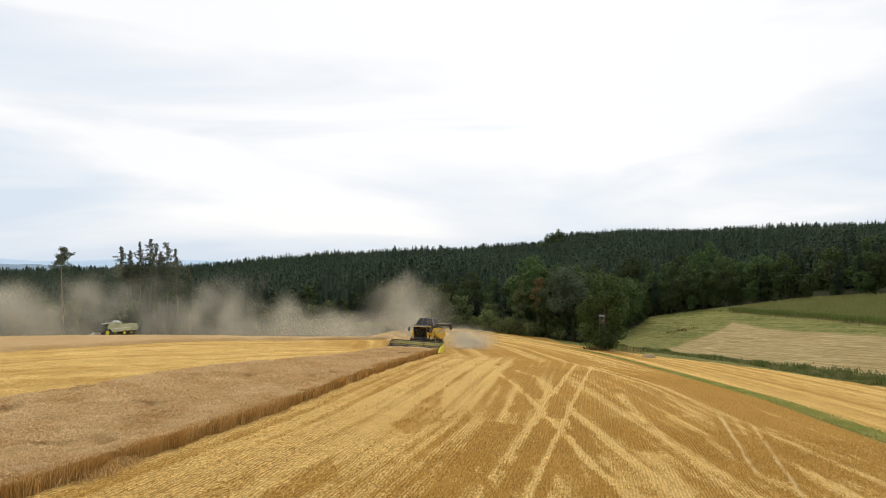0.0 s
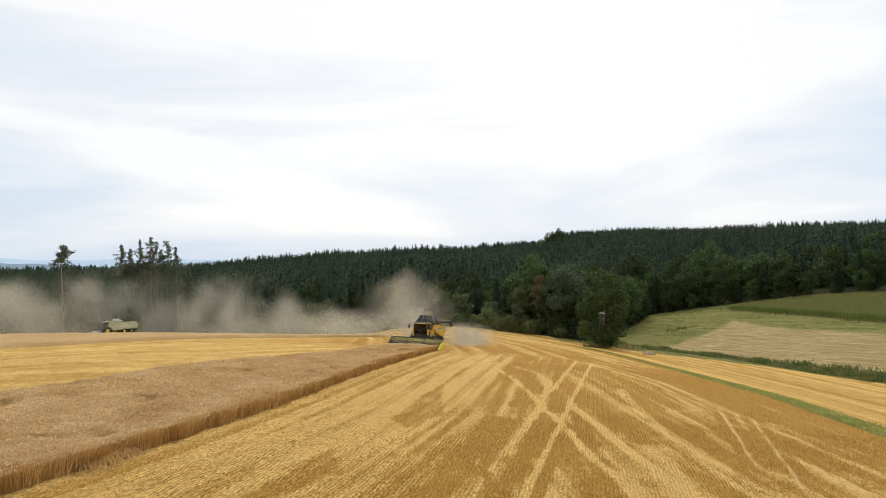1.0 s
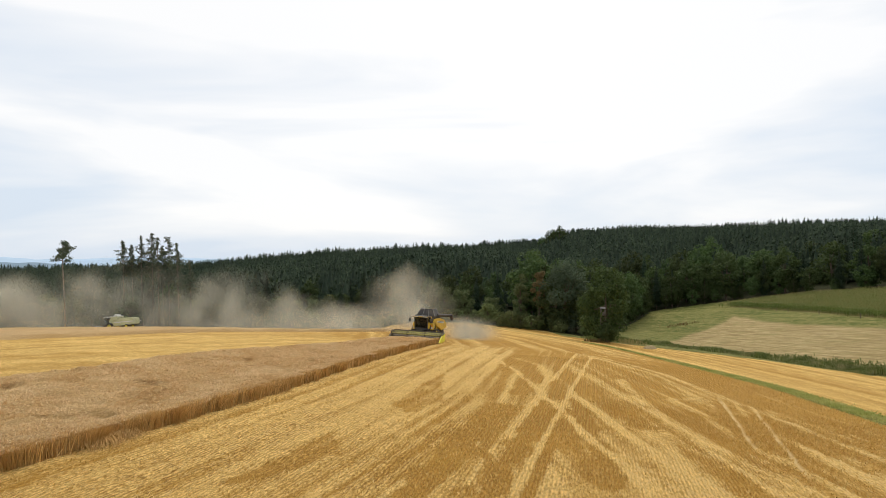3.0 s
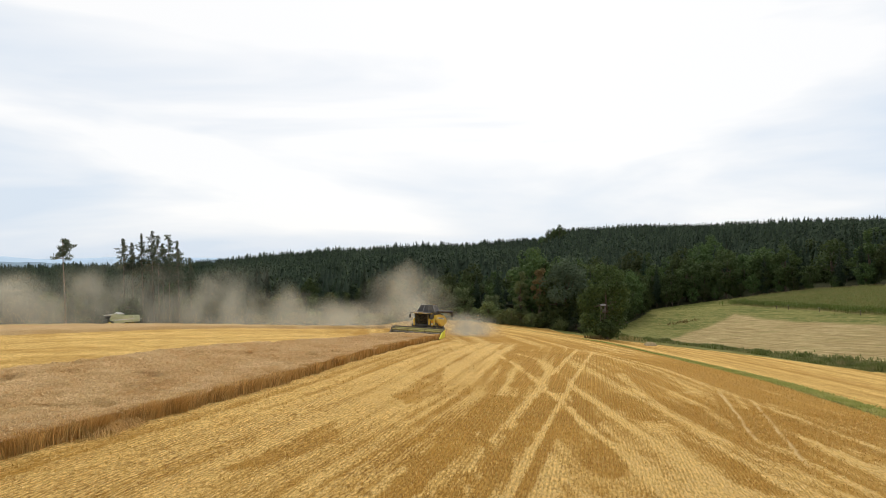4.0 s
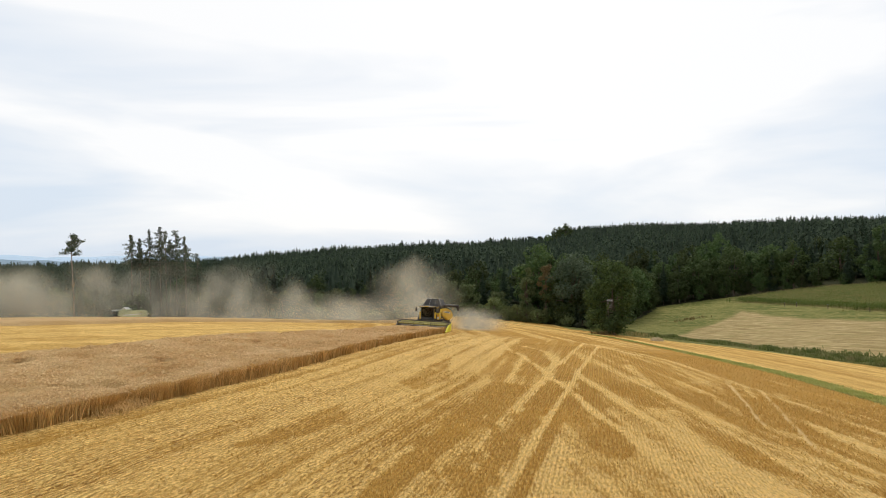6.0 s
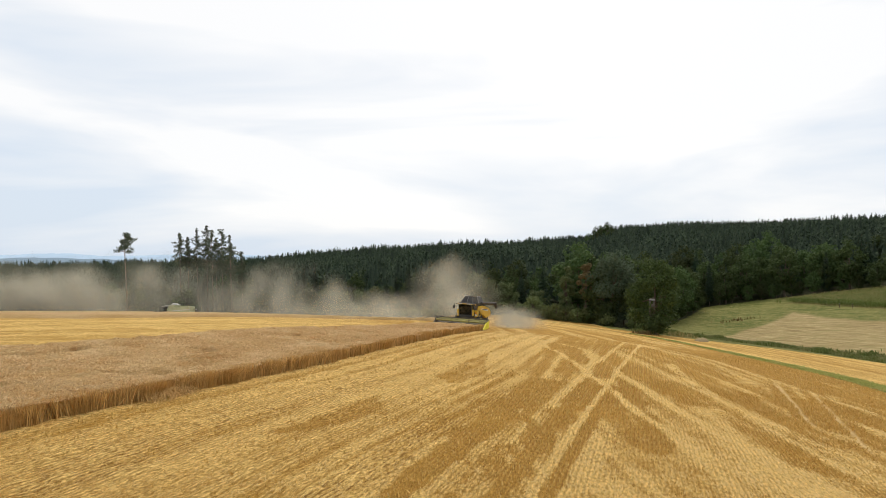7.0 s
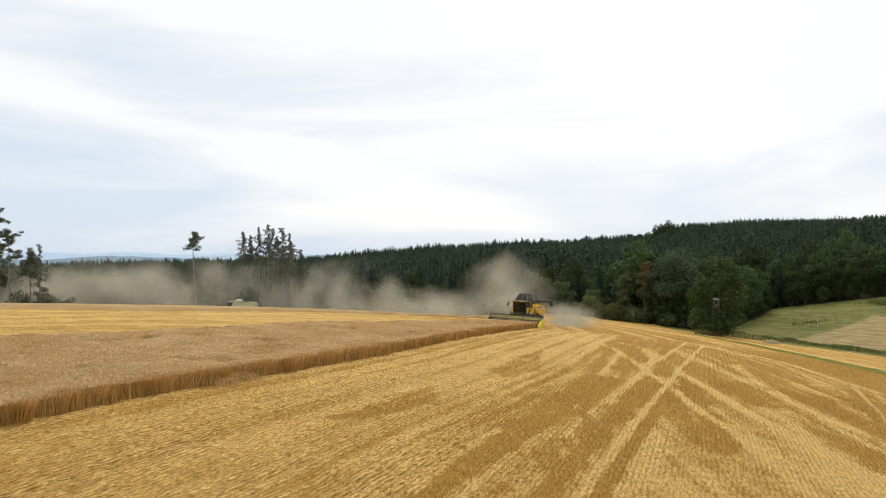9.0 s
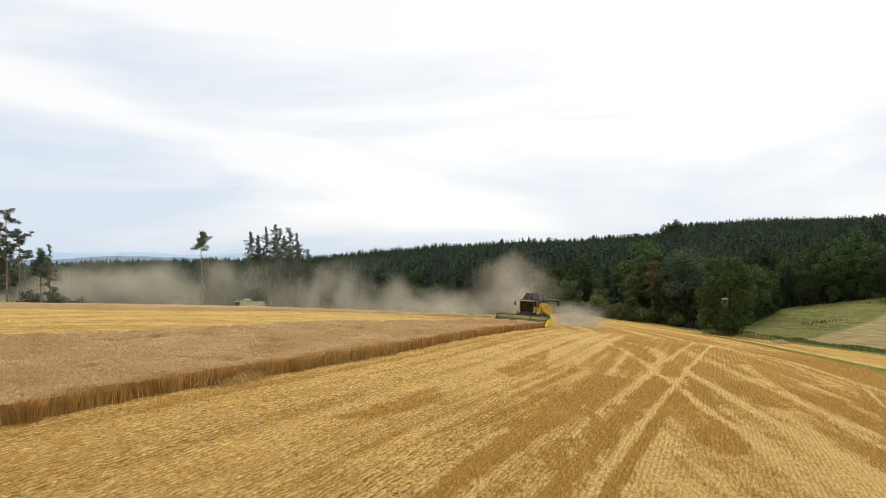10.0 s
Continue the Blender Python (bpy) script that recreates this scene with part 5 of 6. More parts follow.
def yellow_harvester():
    e = tagged(new("combine_harvester"), "yellow combine harvester cutting wheat with a wide reel header", "combine harvester")
    bm = bmesh.new()
    slab(bm, [(1.0, 1.0), (1.0, 2.2), (0.2, 3.25), (-4.6, 3.25), (-5.6, 2.8), (-6.1, 1.9), (-5.4, 1.2), (-1.0, 0.95)], -1.15, 1.15, 0.05)
    part("hull", bm, DARK, e, "dark grey dusty machine body")
    for s in (-1, 1):
        bm = bmesh.new()
        slab(bm, [(0.15, 2.55), (-0.1, 3.1), (-2.2, 3.2), (-4.6, 2.95), (-5.7, 2.35), (-5.6, 1.75), (-3.4, 1.45), (-2.2, 1.85), (-0.6, 2.1)], s * 1.18, s * 1.56, 0.06)
        panel = part("side_panel", bm, YELLOW, e, "yellow curved side panel with stripe")
        bm = bmesh.new()
        slab(bm, [(-0.7, 2.62), (-0.75, 2.82), (-4.1, 2.68), (-4.1, 2.45)], s * 1.565, s * 1.58, 0.0)
        part("stripe", bm, WHITE, panel, "white stripe")
        bm = bmesh.new()
        for k in range(6):
            slab(bm, [(-1.2 - 0.42 * k, 2.58), (-1.2 - 0.42 * k, 2.75), (-1.5 - 0.42 * k, 2.73), (-1.5 - 0.42 * k, 2.57)], s * 1.582, s * 1.59, 0.0)
        part("lettering", bm, BLUE, panel, "blue bars on the stripe")
        bm = bmesh.new()
        slab(bm, [(0.95, 1.55), (0.95, 2.5), (0.2, 2.5), (0.1, 1.75)], s * 1.0, s * 1.5, 0.04)
        part("fender", bm, YELLOW, e, "yellow front fender")
        for z in (2.15, 1.85):
            bm = bmesh.new()
            rod(bm, (s * 1.3, 0.9, z), (s * 1.3, 1.0, z), 0.13, sides=14)
            part("work_light", bm, LAMP if z > 2 else WHITE, e, "round lamp in the fender")
    # cab
    bm = bmesh.new()
    box(bm, -0.95, 0.95, 0.15, 1.75, 1.55, 1.85, None, 0.04)
    part("cab_floor", bm, DARK, e)
    bm = bmesh.new()
    slab(bm, [(1.74, 1.86), (1.77, 1.86), (2.0, 3.28), (1.97, 3.28)], -0.86, 0.86, 0.0)
    part("windscreen", bm, GLASS, e, "tinted curved cab windscreen")
    for s in (-1, 1):
        bm = bmesh.new()
        slab(bm, [(0.32, 1.86), (1.72, 1.86), (1.95, 3.28), (0.3, 3.28)], s * 0.88 - 0.015, s * 0.88 + 0.015, 0.0)
        part("side_window", bm, GLASS, e, "tinted cab side window")
    bm = bmesh.new()
    box(bm, -0.9, 0.9, 0.2, 0.28, 1.86, 3.28, None, 0.0)
    part("cab_back", bm, STEEL, e, "grey cab rear wall")
    bm = bmesh.new()
    box(bm, 0.45, 0.62, 0.9, 1.5, 2.2, 2.5, None, 0.03)
    box(bm, 0.62, 0.72, 1.45, 1.6, 2.45, 2.95, None, 0.02)
    part("control_console", bm, STEEL, e, "grey control console with a screen")
    for s in (-1, 1):
        for yy, yt in ((1.72, 1.97), (0.28, 0.26)):
            bm = bmesh.new()
            rod(bm, (s * 0.9, yy, 1.8), (s * 0.94, yt, 3.3), 0.06, sides=8)
            part("cab_post", bm, DARK if yy > 1 else YELLOW, e)
        bm = bmesh.new()
        box(bm, s * 1.03 - 0.11, s * 1.03 + 0.11, 1.35, 1.75, 1.75, 2.6, None, 0.05)
        part("door_panel", bm, YELLOW, e, "yellow panel beside the cab")
    bm = bmesh.new()
    box(bm, -1.02, 1.02, 0.0, 2.28, 3.28, 3.38, None, 0.03)
    roof = part("cab_roof", bm, YELLOW, e, "yellow cab roof under a dark cap")
    bm = bmesh.new()
    box(bm, -0.96, 0.96, 0.0, 2.18, 3.38, 3.50, (-0.88, 0.88, 0.05, 2.0), 0.03)
    part("roof_cap", bm, DARK, roof, "dark roof cap")
    for x in (-0.75, -0.45, 0.45, 0.75):
        bm = bmesh.new()
        box(bm, x - 0.1, x + 0.1, 2.24, 2.32, 3.29, 3.37, None, 0.02)
        part("roof_lamp", bm, WHITE, roof)
    bm = bmesh.new()
    box(bm, -0.26, 0.26, 0.55, 1.0, 1.9, 2.35, None, 0.05)
    box(bm, -0.26, 0.26, 0.48, 0.62, 2.3, 2.95, None, 0.05)
    part("driver_seat", bm, SEAT, e)
    bm = bmesh.new()
    rod(bm, (0, 1.45, 1.9), (0, 1.25, 2.45), 0.04)
    rod(bm, (0, 1.27, 2.44), (0, 1.22, 2.47), 0.2, sides=16)
    part("steering_column", bm, DARK, e)
    # grain tank with raised cover
    bm = bmesh.new()
    box(bm, -1.35, 1.35, -2.9, 0.05, 3.2, 3.5, (-1.4, 1.4, -2.95, 0.1), 0.04)
    tank = part("grain_tank", bm, DARK, e, "dark grain tank rim")
    bm = bmesh.new()
    box(bm, -1.35, 1.35, -2.85, 0.0, 3.5, 4.45, (-0.85, 0.85, -2.4, -0.45), 0.03)
    cover = part("tank_cover", bm, DARK, tank, "raised dark tank cover")
    for s in (-1, 1):
        bm = bmesh.new()
        rod(bm, (s * 1.36, 0.02, 3.5), (s * 0.87, -0.43, 4.47), 0.035, sides=6)
        rod(bm, (s * 0.45, 0.02, 3.5), (s * 0.3, -0.43, 4.47), 0.025, sides=6)
        rod(bm, (s * 0.87, -0.43, 4.47), (s * 0.87, -2.42, 4.47), 0.035, sides=6)
        part("cover_frame", bm, STEEL, cover)
    # unloading pipe along the left side
    bm = bmesh.new()
    rod(bm, (-1.25, -1.6, 3.25), (-1.25, -1.6, 3.6), 0.24, sides=14)
    rod(bm, (-1.25, -1.5, 3.58), (-2.5, -4.6, 3.62), 0.19, sides=14)
    pipe = part("unloading_pipe", bm, DARK, e, "dark unloading pipe with a rubber spout")
    bm = bmesh.new()
    rod(bm, (-2.5, -4.5, 3.72), (-2.62, -4.8, 2.98), 0.23, 0.2, 14)
    part("spout", bm, RUBBER, pipe)
    # mirrors, ladder, exhaust, straw hood
    for s in (-1, 1):
        bm = bmesh.new()
        rod(bm, (s * 1.0, 2.0, 3.3), (s * 1.5, 2.25, 3.36), 0.03, sides=6)
        rod(bm, (s * 1.5, 2.25, 3.36), (s * 1.52, 2.25, 3.0), 0.03, sides=6)
        arm = part("mirror_arm", bm, DARK, e)
        bm = bmesh.new()
        box(bm, s * 1.52 - 0.13, s * 1.52 + 0.13, 2.2, 2.3, 2.62, 3.12, None, 0.03)
        part("mirror", bm, DARK, arm)
    bm = bmesh.new()
    for x in (-1.5, -1.98):
        rod(bm, (x, 0.9, 1.75), (x, 1.3, 0.5), 0.03, sides=6)
    for k in range(5):
        z = 0.55 + 0.27 * k
        box(bm, -1.98, -1.5, 1.24 - 0.085 * k, 1.38 - 0.085 * k, z, z + 0.03, None, 0.0)
    part("ladder", bm, DARK, e)
    bm = bmesh.new()
    for a, b2 in (((-1.0, 0.9, 1.75), (-1.98, 0.9, 1.75)), ((-1.98, 0.9, 1.75), (-1.98, 0.9, 2.75)), ((-1.98, 0.9, 2.75), (-1.98, 0.2, 2.75)), ((-1.98, 0.2, 2.75), (-1.98, 0.2, 1.75))):
        rod(bm, a, b2, 0.025, sides=6)
    part("handrail", bm, YELLOW, e)
    bm = bmesh.new()
    box(bm, -0.95, 0.95, -6.6, -5.3, 1.1, 2.3, (-0.9, 0.9, -6.1, -5.3), 0.06)
    part("straw_hood", bm, DARK, e)
    bm = bmesh.new()
    rod(bm, (0.7, -4.3, 3.2), (0.7, -4.3, 3.95), 0.09)
    part("exhaust", bm, STEEL, e)
    bm = bmesh.new()
    slab(bm, [(0.9, 1.0), (0.9, 1.75), (2.6, 1.05), (2.75, 0.35), (2.4, 0.3)], -0.72, 0.72, 0.04)
    part("feeder_house", bm, DARK, e)
    bm = bmesh.new()
    rod(bm, (-1.5, 0.0, 0.95), (1.5, 0.0, 0.95), 0.16)
    rod(bm, (-1.3, -4.3, 0.66), (1.3, -4.3, 0.66), 0.11)
    part("axle", bm, DARK, e)
    for s in (-1, 1):
        wheel(e, "front_wheel", s * 1.45, 0.0, 0.95, 0.72, 20)
        wheel(e, "rear_wheel", s * 1.35, -4.3, 0.66, 0.48, 16)
    header_parts(e, 3.62, 2.55, REEL, REEL, LEMON)
    return e


def green_harvester():
    e = tagged(new("combine_harvester"), "pale green and white combine harvester in dust", "combine harvester")
    bm = bmesh.new()
    slab(bm, [(0.3, 1.0), (0.3, 2.6), (-0.2, 3.0), (-1.6, 3.0), (-1.8, 2.72), (-5.9, 2.72), (-6.1, 2.5), (-6.1, 1.1), (-1.0, 0.95)], -1.4, 1.4, 0.05)
    part("hull", bm, LIME, e, "pale lime green body panels")
    for s in (-1, 1):
        bm = bmesh.new()
        slab(bm, [(-1.2, 1.72), (-1.2, 1.95), (-6.5, 1.92), (-6.5, 1.70)], s * 1.40, s * 1.47, 0.015)
        part("skirt", bm, WHITE, e, "white side skirt")
        bm = bmesh.new()
        slab(bm, [(-1.9, 2.05), (-1.9, 2.6), (-5.7, 2.58), (-5.7, 2.05)], s * 1.40, s * 1.45, 0.02)
        part("side_panel", bm, LIME, e)
        bm = bmesh.new()
        rod(bm, (s * 1.2, 0.35, 1.3), (s * 1.2, -0.4, 3.0), 0.06, sides=8)
        part("ladder_rail", bm, WHITE, e)
    bm = bmesh.new()
    box(bm, -0.9, 0.9, 0.3, 1.8, 1.9, 3.2, (-0.92, 0.92, 0.3, 2.0), 0.05)
    part("cab", bm, GLASS, e, "tinted cab glass")
    bm = bmesh.new()
    box(bm, -1.1, 1.1, 0.0, 2.2, 3.2, 3.42, None, 0.06)
    part("cab_roof", bm, WHITE, e, "white cab roof")
    bm = bmesh.new()
    box(bm, -1.35, 1.35, -1.9, 0.0, 3.0, 3.36, None, 0.05)
    part("grain_tank", bm, LIME, e, "lime grain tank rim")
    bm = bmesh.new()
    slab(bm, [(-0.3, 3.3), (-1.1, 3.95), (-1.9, 3.3)], -1.0, 1.0, 0.03)
    part("tank_lid", bm, WHITE, e, "open white tank lid")
    bm = bmesh.new()
    rod(bm, (1.5, -1.6, 3.4), (1.55, 3.0, 3.48), 0.17, sides=14)
    part("unloading_pipe", bm, WHITE, e, "white unloading pipe")
    bm = bmesh.new()
    box(bm, -1.3, 1.3, -5.6, -2.2, 2.68, 2.86, None, 0.05)
    part("engine_cover", bm, LIME, e)
    bm = bmesh.new()
    slab(bm, [(0.9, 1.0), (0.9, 1.75), (2.6, 1.05), (2.75, 0.35), (2.4, 0.3)], -0.72, 0.72, 0.04)
    part("feeder_house", bm, DARK, e)
    for s in (-1, 1):
        wheel(e, "front_wheel", s * 1.5, 0.0, 0.92, 0.7, 20)
        wheel(e, "rear_wheel", s * 1.35, -4.4, 0.6, 0.45, 16)
    header_parts(e, 3.0, 2.55, WHITE, WHITE, WHITE)
    return e


yellow_harvester().matrix_basis = ground_pose(-2.65, 74.8, 164.0) @ Matrix.Scale(0.95, 4)
green_harvester().matrix_basis = ground_pose(-74.6, 126.0, 84.0, -0.05) @ Matrix.Scale(0.88, 4)


# ---- the hunting stand, posts ----
def hunting_stand(x, y):
    e = tagged(new("hunting_stand"), "weathered wooden hunting stand on tall poles", "hunting stand")
    for sx in (-0.5, 0.5):
        for sy in (-0.45, 0.45):
            bm = bmesh.new()
            rod(bm, (sx * 1.7, sy * 1.7, -2.6), (sx, sy, 4.1), 0.075, 0.06, 8)
            part("pole", bm, PLANK, e)
    bm = bmesh.new()
    box(bm, -0.6, 0.6, -0.55, 0.55, 4.0, 4.08, None, 0.01)
    part("platform", bm, PLANK, e)
    for k in range(6):
        bm = bmesh.new()
        box(bm, -0.58 + 0.196 * k, -0.40 + 0.196 * k, -0.56, -0.53, 4.08, 4.72 if k in (2, 3) else 5.5, None, 0.008)
        part("front_board", bm, BOARD, e)
    for s in (-1, 1):
        for k in range(5):
            bm = bmesh.new()
            box(bm, s * 0.58 - 0.015, s * 0.58 + 0.015, -0.52 + 0.208 * k, -0.33 + 0.208 * k, 4.08, 5.5 if k != 2 else 4.8, None, 0.008)
            part("side_board", bm, BOARD, e)
    bm = bmesh.new()
    slab(bm, [(-0.75, 5.45), (0.7, 5.75), (0.7, 5.81), (-0.75, 5.51)], -0.62, 0.62, 0.01)
    part("roof", bm, DARK, e, "dark felt roof")
    bm = bmesh.new()
    for sx in (-0.25, 0.25):
        rod(bm, (sx, -2.2, -2.6), (sx, -0.6, 4.2), 0.045, sides=6)
    for k in range(13):
        yy, zz = -1.62 + 0.082 * k, 0.05 + 0.33 * k
        rod(bm, (-0.3, yy, zz), (0.3, yy, zz), 0.03, sides=6)
    part("ladder", bm, PLANK, e)
    e.matrix_basis = pose(x, y, float(ground_z(x, y)) + 1.7, 0, 0, -14) @ Matrix.Scale(0.8, 4)


hunting_stand(29.1, 102.2)


def straw_heap(x, y):
    """A low ragged heap of old straw."""
    g = np.linspace(-1, 1, 25)
    gx, gy = np.meshgrid(g, g)
    rise = np.clip(1 - gx ** 4 - gy ** 2, 0, 1) ** 0.6 * (0.75 + 0.5 * vnoise(gx * 4 + 9, gy * 4 + 9, 85)) + 0.12 * vnoise(gx * 11 + 30, gy * 11 + 30, 86)
    px, py = x + gx * 1.5 * 0.92 - gy * 0.3, y + gy * 0.8 + gx * 1.4
    v = np.stack([px, py, ground_z(px, py) - 0.12 + 0.62 * rise], 2)
    c = (np.arange(24)[:, None] * 25 + np.arange(24)[None]).ravel()
    e = tagged(new("straw_heap"), "low heap of weathered tan straw beside the bank", "straw heap")
    e.matrix_basis = pose(x, y, float(ground_z(x, y)))
    heap = raw_mesh("heap", v.reshape(-1, 3) - np.array([x, y, float(ground_z(x, y))]), np.stack([c, c + 1, c + 26, c + 25], 1), True)
    part("heap", heap, OLD_STRAW, e)
    rng = np.random.default_rng(87)
    n = 500
    pick = rng.integers(0, 625, n)
    base = v.reshape(-1, 3)[pick] - np.array([x, y, float(ground_z(x, y))]) + rng.normal(size=(n, 3)) * [0.06, 0.06, 0.0]
    tip = base + rng.normal(size=(n, 3)) * [0.16, 0.16, 0.05] + [0, 0, 0.05]
    part("loose_stalks", raw_mesh("loose_stalks", *strips(base, tip, np.full(n, 0.03), np.zeros((n, 3)), rng)), TASSEL, e)


def fence_post(x, y):
    e = tagged(new("fence_post"), "pale wooden fence post beside the maize", "post", "fence posts by the maize")
    bm = bmesh.new()
    rod(bm, (0, 0, -0.3), (0.03, 0, 1.15), 0.085, 0.07, 8)
    part("stake", bm, PLANK, e)
    bm = bmesh.new()
    rod(bm, (0.03, 0, 1.14), (0.03, 0, 1.2), 0.07, 0.03, 8)
    part("tip", bm, WHITE, e, "whitened post top")
    e.matrix_basis = pose(x, y, float(ground_z(x, y)))
    return e


post = fence_post(92.2, 155.0)
for px, py in ((92.7, 150.4), (93.1, 138.6), (93.2, 125.0)):
    copy_thing(post, pose(px, py, float(ground_z(px, py)), 0, 0, px * 40))


# ---- standing wheat ----
def wheat_body(name, inside_x, outside_x, ys, across, height, label):
    """A block of standing crop with an uneven top and steep sides down to the ground."""
    s = np.linspace(0, 1, across)
    yy = np.repeat(ys[:, None], across, 1)
    xx = (inside_x(ys) + 0.2)[:, None] * (1 - s) + (outside_x(ys) - 0.22)[:, None] * s
    top = ground_z(xx, yy) + height - 0.06 + 0.18 * (vnoise(xx * 1.3, yy * 1.3, 41) - 0.5) + 0.12 * (vnoise(xx * 4.1, yy * 4.1, 42) - 0.5) - 0.32 * step(0.80, 0.92, vnoise(xx * 0.8, yy * 0.9, 43))
    v = np.stack([xx, yy, top], 2)
    a, b = v[:, :1].copy(), v[:, -1:].copy()
    b[:, :, 0] += 0.30 * (vnoise(ys * 1.7, ys * 0, 52) - 0.55)[:, None]
    for q, out in ((a, -0.03), (b, 0.03)):
        q[:, :, 0] += out
        q[:, :, 2] = ground_z(q[:, :, 0], q[:, :, 1]) - 0.03
    v = np.concatenate([a, v, b], 1)
    first, last = v[:1].copy(), v[-1:].copy()
    for q in (first, last):
        q[:, :, 2] = ground_z(q[:, :, 0], q[:, :, 1]) - 0.03
    v = np.concatenate([first, v, last], 0)
    n, m = v.shape[:2]
    c = (np.arange(n - 1)[:, None] * m + np.arange(m - 1)[None]).ravel()
    return tagged(part(name, raw_mesh(name, v.reshape(-1, 3), np.stack([c, c + 1, c + m + 1, c + m], 1), True), WHEAT), label, "wheat", kind="stuff")


CROP_TOP = 0.70
wheat_body("standing_wheat", crop_back, crop_edge, np.arange(-10, 70.8, 0.22), 110, CROP_TOP, "ripe golden-brown standing wheat with a cut edge")
far_x = np.linspace(-140, -9, 260)


def far_wheat():
    """The second block of wheat beyond the cut strip."""
    s = np.linspace(0, 1, 60)
    xx = np.repeat(far_x[:, None], 60, 1)
    y0, y1 = strip_far(far_x), np.maximum(strip_far(far_x) + 3, np.interp(far_x, [-140, -70, -40, -9], [112, 106, 106, 104]))
    yy = y0[:, None] * (1 - s) + y1[:, None] * s
    zz = ground_z(xx, yy) + 0.42 + 0.16 * (vnoise(xx * 0.9, yy * 0.9, 45) - 0.5) - 0.35 * step(0.72, 0.9, vnoise(xx * 0.22, yy * 0.5, 46))
    zz[:, 0] = zz[:, -1] = ground_z(xx, yy)[:, 0] - 0.05
    zz[:, -1] = ground_z(xx, yy)[:, -1] - 0.05
    zz[0], zz[-1] = ground_z(xx, yy)[0] - 0.05, ground_z(xx, yy)[-1] - 0.05
    v = np.stack([xx, yy, zz], 2)
    c = (np.arange(len(far_x) - 1)[:, None] * 60 + np.arange(59)[None]).ravel()
    tagged(part("standing_wheat", raw_mesh("standing_wheat", v.reshape(-1, 3), np.stack([c, c + 60, c + 61, c + 1], 1)), WHEAT), "ripe brown wheat left standing on the crest", "wheat", kind="stuff")


far_wheat()


def strips(base, tip, width, bend, rng):
    """Thin two-piece blades from base to tip points, bending."""
    n = len(base)
    a = rng.normal(size=(n, 3))
    a[:, 2] = 0
    a /= np.linalg.norm(a, axis=1, keepdims=True)
    w = np.asarray(width).reshape(-1, 1) * a * 0.5
    mid_point = (base + tip) / 2 + bend
    v = np.stack([base - w, base + w, mid_point + w, mid_point - w, tip + w * 0.5, tip - w * 0.5], 1).reshape(-1, 3)
    i = np.arange(n)[:, None] * 6
    return v, np.concatenate([i + [0, 1, 2, 3], i + [3, 2, 4, 5]])


